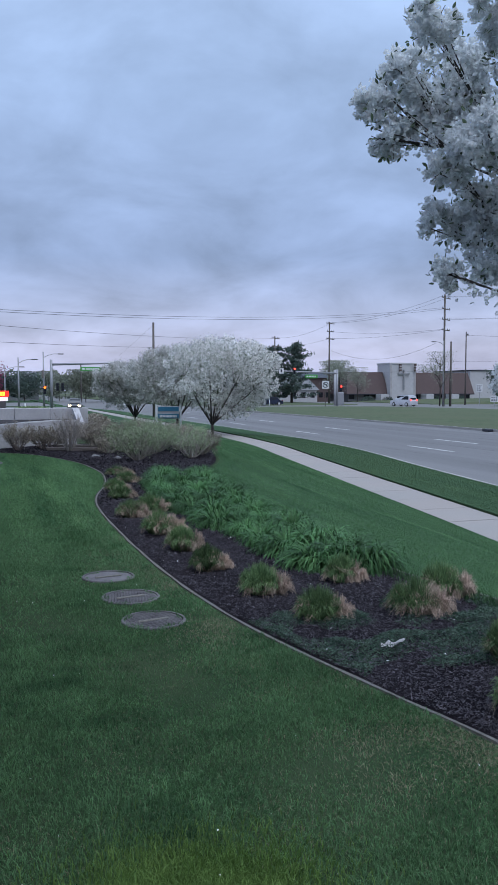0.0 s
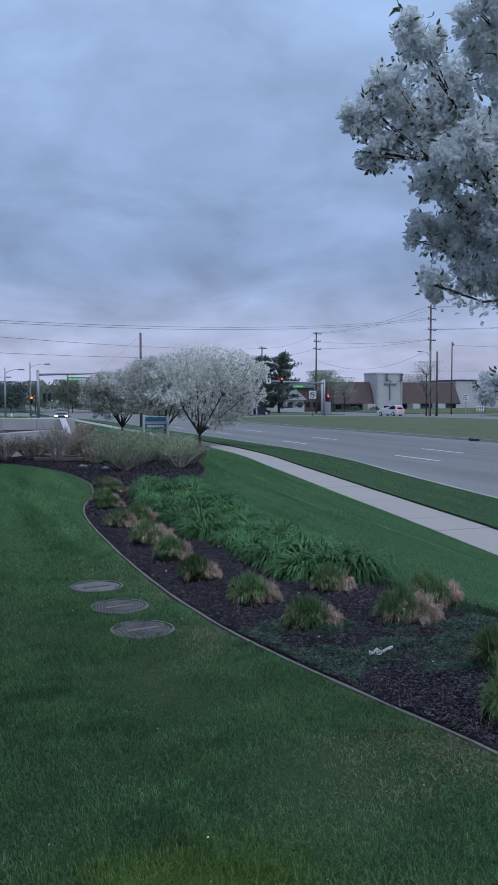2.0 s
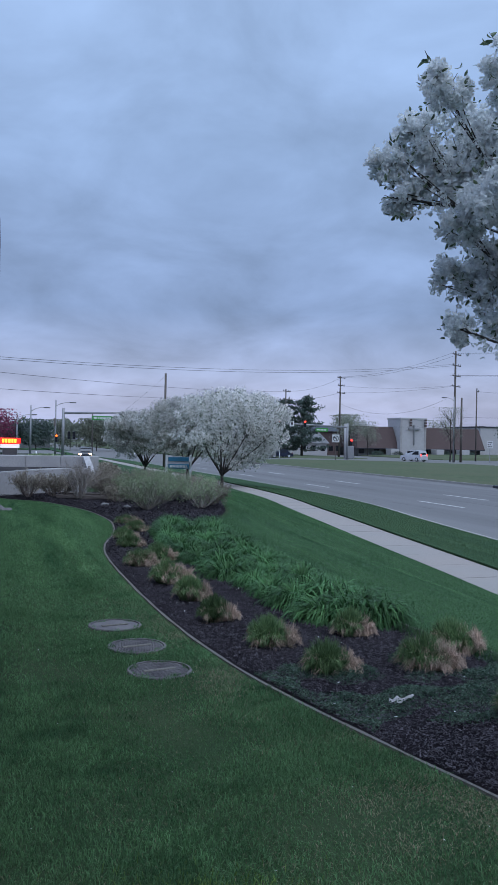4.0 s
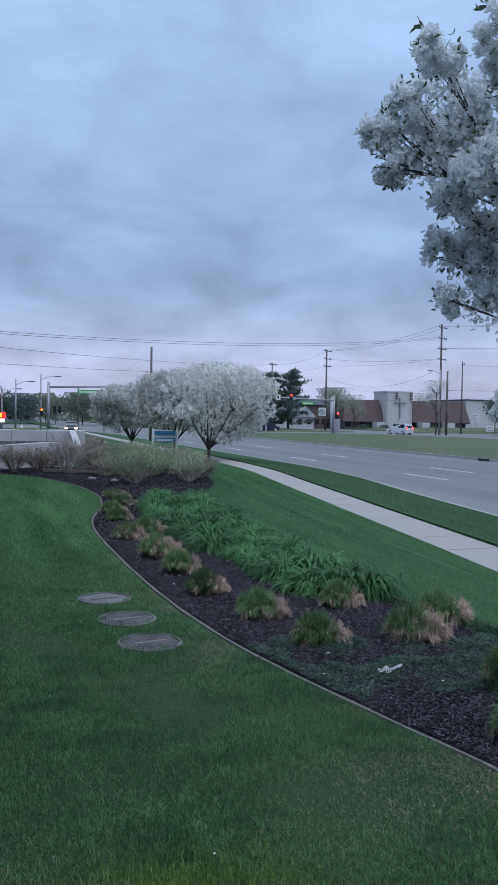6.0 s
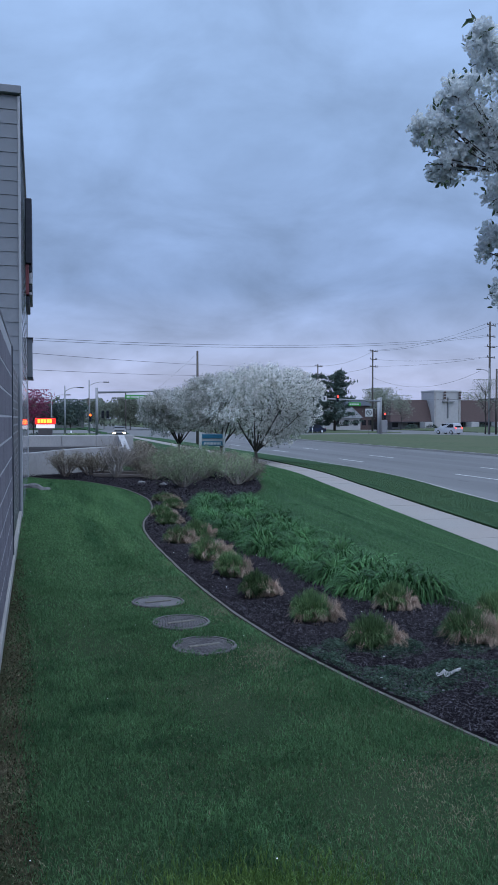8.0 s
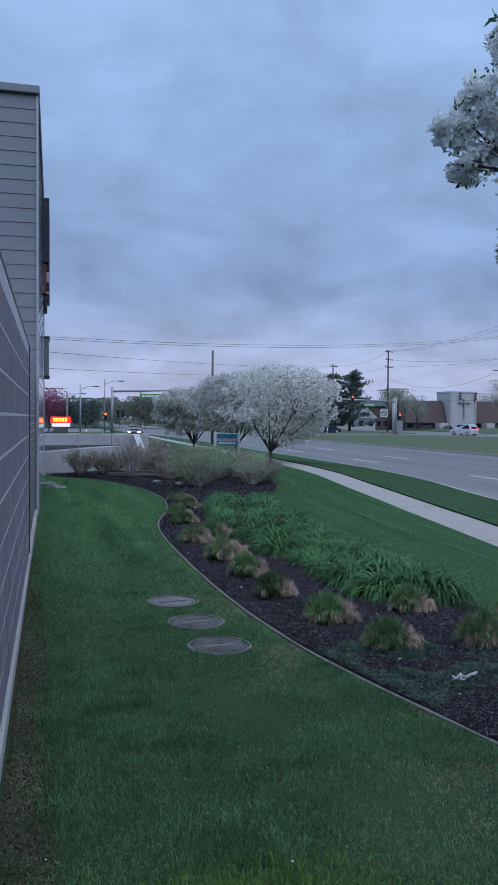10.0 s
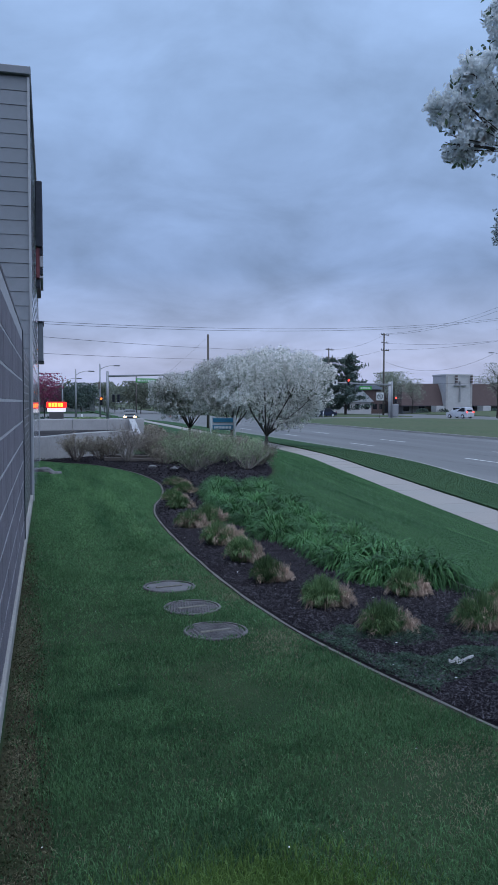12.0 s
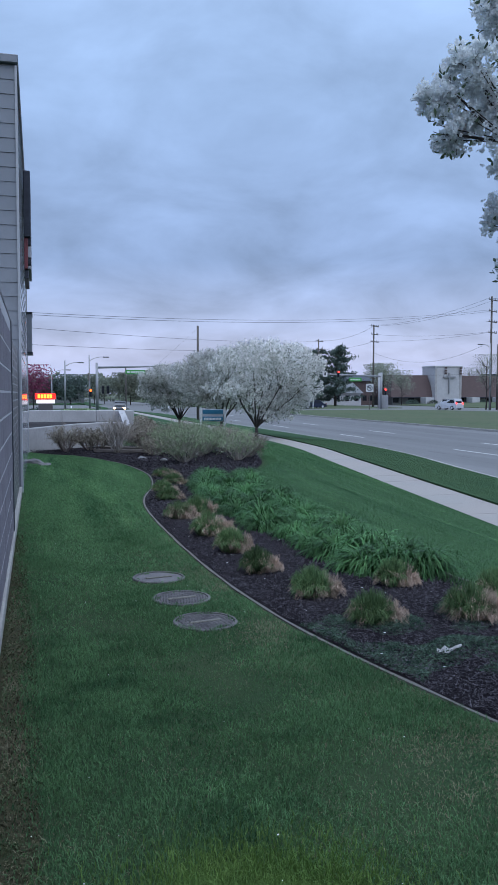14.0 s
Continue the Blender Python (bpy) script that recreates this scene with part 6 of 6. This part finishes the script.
post_sign(51.9, 118, -0.9, 1.15, 1.25, 2.4, "white square no-turn sign on a post in the median", ring=True)
post_sign(76.4, 112, -0.9, 0.95, 1.2, 1.9, "white rectangular traffic sign across the road", (0.2, 0.22, 0.18))
post_sign(72.9, 103, -0.9, 1.15, 0.8, 0.2, "low white notice board on the church lawn", (0.2, 0.2, 0.2))

# relay cabinet by the mast
bm = bmesh.new()
box(bm, 58.4, 59.8, 128, 128.8, -1.0, 1.2, 0.05)
tagged(part("utility_cabinet", bm, M_GALV), "grey steel traffic signal cabinet by the mast", "cabinet")
bm = bmesh.new()
tube(bm, (58.0, 127.6, -1.0), (58.0, 127.6, 5.0), 0.30, 0.30, 12)
tagged(part("steel_column", bm, M_STUCCO, smooth=True), "pale steel column beside the signal cabinet", "column")
for x, y, h in ((46.0, 128, 0.9), (1.2, 96, 0.9), (4.6, 97, 1.0), (16.8, 101, 1.2)):
    bm = bmesh.new()
    tube(bm, (x, y, -1.0), (x, y, -1.0 + h), 0.09, 0.08, 8)
    tagged(part("bollard", bm, M_WHITE, smooth=True), "short white marker post at the crossing", "post", group="marker posts")


# ---- yard sign between the flowering trees ----
def yard_sign():
    s = empty("yard_sign", pose(9.05, 40.6, -0.66, 0, 0, -12))
    tagged(s, "white framed yard sign with a teal band beside sidewalk", "sign")
    for x in (-0.62, 0.62):
        bm = bmesh.new()
        box(bm, x - 0.05, x + 0.05, -0.05, 0.05, -0.1, 1.42, 0.01)
        part("post", bm, M_WHITE, s)
    plate(s, "panel", -0.55, 0.55, 0.70, 1.34, 0.0, M_STUCCO, "pale blue-grey sign panel")
    band = plate(s, "band", -0.53, 0.53, 0.72, 0.96, -0.035, M_BLUE, "teal band with a white number")
    bars(band, -0.45, 0.48, 0.84, -0.035, 0.12, M_WHITE, (0.055,) * 12)
    band = plate(s, "heading", -0.53, 0.53, 1.10, 1.32, -0.035, M_BLUE, "teal heading band")


yard_sign()


# ---- church ----
def church():
    c = empty("church", pose(0, 0, 0))
    tagged(c, "low church with brown mansard roofs and a pale cross tower", "church")
    Y = 165.0

    def mansard(x0, x1, nm):
        bm = bmesh.new()
        lo = [bm.verts.new(p) for p in ((x0, Y, 0.75), (x1, Y, 0.75), (x1, Y + 14, 0.75), (x0, Y + 14, 0.75))]
        hi = [bm.verts.new(p) for p in ((x0 + 0.9, Y + 1.6, 5.7), (x1 - 0.9, Y + 1.6, 5.7), (x1 - 0.9, Y + 13, 5.7), (x0 + 0.9, Y + 13, 5.7))]
        for k in range(4):
            bm.faces.new((lo[k], lo[(k + 1) % 4], hi[(k + 1) % 4], hi[k]))
        bm.faces.new(hi)
        bm.faces.new(lo[::-1])
        rf = part(nm, bm, M_BROWN, c, "brown shingled mansard roof")
        bm = bmesh.new()
        box(bm, x0 + 0.1, x1 - 0.1, Y - 0.15, Y + 0.2, 0.55, 0.76)
        part("fascia", bm, M_DARK, rf)
        bm = bmesh.new()
        box(bm, x0 + 0.8, x1 - 0.8, Y + 1.0, Y + 13, -1.0, 0.74)
        part("wall", bm, M_HOUSE, c)
        n = int((x1 - x0) / 3)
        for k in range(n):
            bm = bmesh.new()
            xx = x0 + 1.6 + k * (x1 - x0 - 3) / max(n - 1, 1)
            box(bm, xx - 0.7, xx + 0.7, Y + 0.94, Y + 0.99, -0.5, 0.55)
            part("window", bm, M_GLASS, c)

    mansard(77.8, 88.4, "roof")
    mansard(94.2, 111.2, "roof")
    # cross tower: two piers that lean together, with a recessed face
    bm = bmesh.new()
    vs = box(bm, 88.0, 94.6, Y - 1.2, Y + 5, -0.9, 7.75)
    for v in vs:
        if v.co.z < 0 and v.co.x > 91:
            v.co.x -= 0.6
    tw = part("tower", bm, M_STUCCO, c, "pale rendered tower")
    bm = bmesh.new()
    box(bm, 87.9, 94.8, Y - 1.3, Y + 5.2, 7.45, 7.85, 0.05)
    part("tower_cap", bm, M_STUCCO, tw)
    for x in (87.95, 94.1):
        bm = bmesh.new()
        box(bm, x, x + 0.5, Y - 1.28, Y - 1.205, -0.9, 7.44)
        part("pier", bm, M_WALLC, tw)
    for x in (90.4, 94.2):
        for k in range(3):
            bm = bmesh.new()
            box(bm, x - 0.25, x + 0.25, Y - 1.75, Y - 1.5, 5.9 + 0.62 * k, 6.3 + 0.62 * k)
            part("brick_accent", bm, M_BROWN, tw)
    bm = bmesh.new()
    box(bm, 91.25, 91.55, Y - 1.55, Y - 1.21, 1.6, 6.2)
    cr = part("cross", bm, M_GALV, c, "grey slender wall cross")
    bm = bmesh.new()
    box(bm, 89.9, 92.9, Y - 1.58, Y - 1.22, 5.15, 5.45)
    part("cross_beam", bm, M_GALV, cr)
    for x in (84.9, 96.5, 103.2):
        bm = bmesh.new()
        box(bm, x, x + 2.0, Y - 2.8, Y - 0.2, -1.0, 0.7, 0.03)
        part("entry_wall", bm, M_STUCCO, c)
    bm = bmesh.new()
    box(bm, 112.5, 127, Y + 4, Y + 20, -1.0, 6.3)
    hall = part("hall", bm, M_STUCCO, c, "pale flat-roofed hall behind")
    bm = bmesh.new()
    box(bm, 112.3, 127.2, Y + 3.8, Y + 20.2, 6.25, 6.5)
    part("hall_coping", bm, M_DARK, hall)


church()


def house(x, y, w, d, h, roof_h, wallm, roofm, label, z=-1.0):
    o = empty("house", pose(x, y, z))
    tagged(o, label, "house", group="houses beyond the crossing")
    bm = bmesh.new()
    box(bm, -w / 2, w / 2, 0, d, -0.2, h)
    part("wall", bm, wallm, o)
    bm = bmesh.new()
    a = [bm.verts.new(p) for p in ((-w / 2 - 0.4, -0.5, h), (w / 2 + 0.4, -0.5, h), (w / 2 + 0.4, d + 0.5, h), (-w / 2 - 0.4, d + 0.5, h))]
    b = [bm.verts.new(p) for p in ((-w / 2 + 0.5, d / 2, h + roof_h), (w / 2 - 0.5, d / 2, h + roof_h))]
    bm.faces.new((a[0], a[1], b[1], b[0]))
    bm.faces.new((a[2], a[3], b[0], b[1]))
    bm.faces.new((a[1], a[2], b[1]))
    bm.faces.new((a[3], a[0], b[0]))
    bm.faces.new(a[::-1])
    part("roof", bm, roofm, o)
    for k in range(4):
        bm = bmesh.new()
        xx = -w / 2 + w * (k + 0.5) / 4
        box(bm, xx - 0.5, xx + 0.5, -0.05, -0.005, 0.9, 2.1)
        part("window", bm, M_GLASS, o)


house(66.5, 166, 9, 8, 2.6, 2.6, M_STUCCO, M_HOUSE, "pale bungalow with a grey roof beyond pines")
house(72.8, 170, 6, 8, 5.4, 1.2, M_BROWN, M_DARK, "brown two storey house behind street trees")
house(5.0, 205, 16, 9, 3.2, 2.6, M_HOUSE, M_DARK, "dark low building beyond the crossing")
house(-12, 190, 18, 9, 4.0, 2.4, M_HOUSE, M_BROWN, "grey low building beyond the crossing")


# ---- lit sign and hedge near the crossing ----
def led_sign():
    s = empty("lit_sign", pose(1.0, 60, -1.0, 0, 0, 6))
    tagged(s, "lit roadside sign with amber message board and white panel", "sign")
    # the whole cabinet emits the red halo of the characters
    bm = bmesh.new()
    box(bm, -0.72, 0.72, -0.15, 0.15, 2.06, 2.48, 0.03)
    cab = part("message_board", bm, M_BOARD, s, "message board glowing red as the halo of its amber characters")
    bars(cab, -0.56, 0.6, 2.27, -0.12, 0.27, M_LED, (0.16, 0.15, 0.17, 0.14, 0.16))
    plate(s, "lit_face", -0.66, 0.66, 1.76, 2.03, -0.05, M_SIGNLIT, "pale lit panel")
    bm = bmesh.new()
    box(bm, -0.5, 0.5, -0.12, 0.12, -0.1, 1.75, 0.02)
    part("base", bm, M_BLOCK_L, s)


led_sign()


def hedge(x, y, z, a, b, h, seed, m, label):
    rng = np.random.RandomState(seed)
    n = 1400
    d = rand_dirs(rng, n)
    d[:, 2] = np.abs(d[:, 2])
    k = (0.75 + 0.3 * rng.rand(n))[:, None]
    c = d * k * np.array([[a, b, h]])
    dd = rand_dirs(rng, n)
    s = unit(np.cross(dd, rand_dirs(rng, n)))
    v, f = quads(c, dd, s, 0.10 + 0.08 * rng.rand(n), 0.06 + 0.06 * rng.rand(n))
    o = empty("hedge", pose(x, y, z))
    tagged(o, label, "hedge")
    tagged(soup("leaves", v, f, m, o), kind="stuff")


hedge(5.3, 40.5, -0.55, 0.9, 1.6, 0.9, 601, M_BUD_RED, "low russet hedge behind the ramp wall")
hedge(5.6, 45.0, -0.65, 0.9, 1.6, 0.8, 602, M_BUD, "low green hedge behind the ramp wall")
hedge(0.5, 62.0, -1.0, 1.6, 1.0, 1.4, 603, M_PINE, "dark clipped hedge beside the lit sign")
hedge(1.9, 34.2, 0.72, 0.7, 0.12, 0.10, 604, M_BUD, "strip of low green plants on the parapet")
for i, (x, y) in enumerate(((82, 163), (86.5, 162.5), (99.5, 162.5), (106, 163), (92, 162.3))):
    hedge(x, y, -0.8, 1.6, 0.8, 1.0, 610 + i, M_PINE, "low dark foundation hedge before the church")


# ---- cars ----
def car(x, y, z, heading, paint, ln, wd, h, suv, label, head=False, tail=False):
    c = empty("car", pose(x, y, z, 0, 0, heading))
    tagged(c, label, "car", group="cars at the crossing")
    hl = ln / 2
    belt, hood = h * 0.58, h * (0.60 if suv else 0.56)
    prof = [(-hl, 0.28), (-hl + 0.02, belt * 0.9), (-hl + (0.12 if suv else 0.55), belt + 0.02), (-hl + (0.35 if suv else 1.15), h * (0.95 if suv else 0.93)), (-hl + (0.75 if suv else 1.6), h), (0.25, h), (0.95, h * 0.80), (1.25, hood), (hl - 0.15, hood * 0.86), (hl, hood * 0.62), (hl, 0.28)]
    bm = bmesh.new()
    rings = []
    for yy, inset in ((-wd / 2, 0), (-wd / 2 + 0.05, 0.0), (wd / 2 - 0.05, 0.0), (wd / 2, 0)):
        ring = []
        for px, pz in prof:
            tuck = 0.16 if pz > belt + 0.1 else (0.03 if abs(yy) > wd / 2 - 0.02 else 0)
            ring.append(bm.verts.new((px, yy - math.copysign(tuck, yy), pz)))
        rings.append(ring)
    n = len(prof)
    for a, b in zip(rings, rings[1:]):
        for k in range(n):
            bm.faces.new((a[k], a[(k + 1) % n], b[(k + 1) % n], b[k]))
    bm.faces.new(rings[0])
    bm.faces.new(rings[-1][::-1])
    bmesh.ops.recalc_face_normals(bm, faces=bm.faces)
    body = part("body", bm, paint, c, smooth=False)
    for s in (-1, 1):
        for x0, x1 in ((-hl + (0.5 if suv else 1.3), -0.35), (-0.28, 0.75)):
            bm = bmesh.new()
            vs = box(bm, x0, x1, s * (wd / 2 - 0.15) - 0.012, s * (wd / 2 - 0.15) + 0.012, belt + 0.06, h * 0.93)
            for v in vs:
                if v.co.z < h * 0.8:
                    v.co.y += s * 0.075
            part("side_window", bm, M_GLASS, body)
        for wx in (-hl + 0.85, hl - 0.85):
            bm = bmesh.new()
            bmesh.ops.create_cone(bm, cap_ends=True, segments=20, radius1=0.33, radius2=0.33, depth=0.22, matrix=Matrix.Translation((wx, s * (wd / 2 - 0.09), 0.33)) @ Matrix.Rotation(radians(90), 4, "X"))
            w = part("wheel", bm, M_TYRE, c)
            bm = bmesh.new()
            bmesh.ops.create_cone(bm, cap_ends=True, segments=14, radius1=0.21, radius2=0.21, depth=0.24, matrix=Matrix.Translation((wx, s * (wd / 2 - 0.09), 0.33)) @ Matrix.Rotation(radians(90), 4, "X"))
            part("rim", bm, M_SILVER, w)
        bm = bmesh.new()
        box(bm, hl - 0.10, hl + 0.025, s * (wd / 2 - 0.28) - 0.19, s * (wd / 2 - 0.28) + 0.19, hood * 0.60, hood * 0.86, 0.05)
        part("headlight", bm, M_HEAD if head else M_WHITE, c)
        bm = bmesh.new()
        box(bm, -hl - 0.015, -hl + 0.12, s * (wd / 2 - 0.20) - 0.12, s * (wd / 2 - 0.20) + 0.12, belt * 0.85, belt * 1.12, 0.02)
        part("tail_light", bm, M_TAIL if tail else M_RED, c)
    bm = bmesh.new()
    vs = box(bm, 0.0, 0.02, -wd / 2 + 0.25, wd / 2 - 0.25, 0, 1)
    for v in vs:
        v.co.x += 1.14 - 0.70 * v.co.z + 0.12
        v.co.z = hood + 0.03 + v.co.z * (h * 0.93 - hood)
    part("windscreen", bm, M_GLASS, body)
    bm = bmesh.new()
    vs = box(bm, -0.02, 0.0, -wd / 2 + 0.27, wd / 2 - 0.27, 0, 1)
    for v in vs:
        v.co.x += -hl + (0.16 if suv else 0.62) + (0.24 if suv else 0.6) * v.co.z - 0.03
        v.co.z = belt + 0.06 + v.co.z * (h * 0.92 - belt - 0.06)
    part("rear_window", bm, M_GLASS, body)
    bm = bmesh.new()
    box(bm, hl - 0.05, hl + 0.02, -0.55, 0.55, 0.42, 0.62, 0.01)
    part("grille", bm, M_DARK, body)


car(66.2, 118.4, ROAD_Z, 108, M_SILVER, 4.5, 1.86, 1.80, True, "silver SUV waiting with its brake lights on", tail=True)
car(11.6, 109.0, ROAD_Z, -98, M_GREY, 4.6, 1.82, 1.5, False, "car facing the crossing with its headlights on", head=True)
car(47.2, 131.5, ROAD_Z, 190, M_NAVY, 4.6, 1.8, 1.5, False, "dark sedan standing on the far road")


# ---- sidewalk panels and wall blocks ----
side = strip_slab("pavement", lambda y: walk_l(y) + 0.006, lambda y: walk_l(y) + WALK_W - 0.006, [-40 + 1.5 * k for k in range(91)], WALK_Z - 0.02, 0.1, M_KERB)
tagged(side, "pale concrete sidewalk curving along the road", "sidewalk", kind="structure")
for k in range(80):
    y0, y1 = -10 + 1.35 * k + 0.006, -10 + 1.35 * (k + 1) - 0.006
    v = []
    for top in (WALK_Z + random.uniform(-0.002, 0.004), WALK_Z - 0.06):
        for y in (y0, (y0 + y1) / 2, y1):
            v += [(walk_l(y) + 0.004, y, top), (walk_l(y) + WALK_W - 0.004, y, top)]
    f = [(0, 1, 3, 2), (2, 3, 5, 4), (0, 6, 7, 1), (4, 5, 11, 10), (0, 2, 8, 6), (2, 4, 10, 8), (1, 7, 9, 3), (3, 9, 11, 5)]
    soup("concrete_panel", v, f, M_CONC, side)
add_blocks(enc, [c for c in enc_cells if c[1] > 2.2], WX, M_BLOCK, "block")
add_blocks(enc2, enc2_cells, WX - 0.02, M_BLOCK_L, "brick")
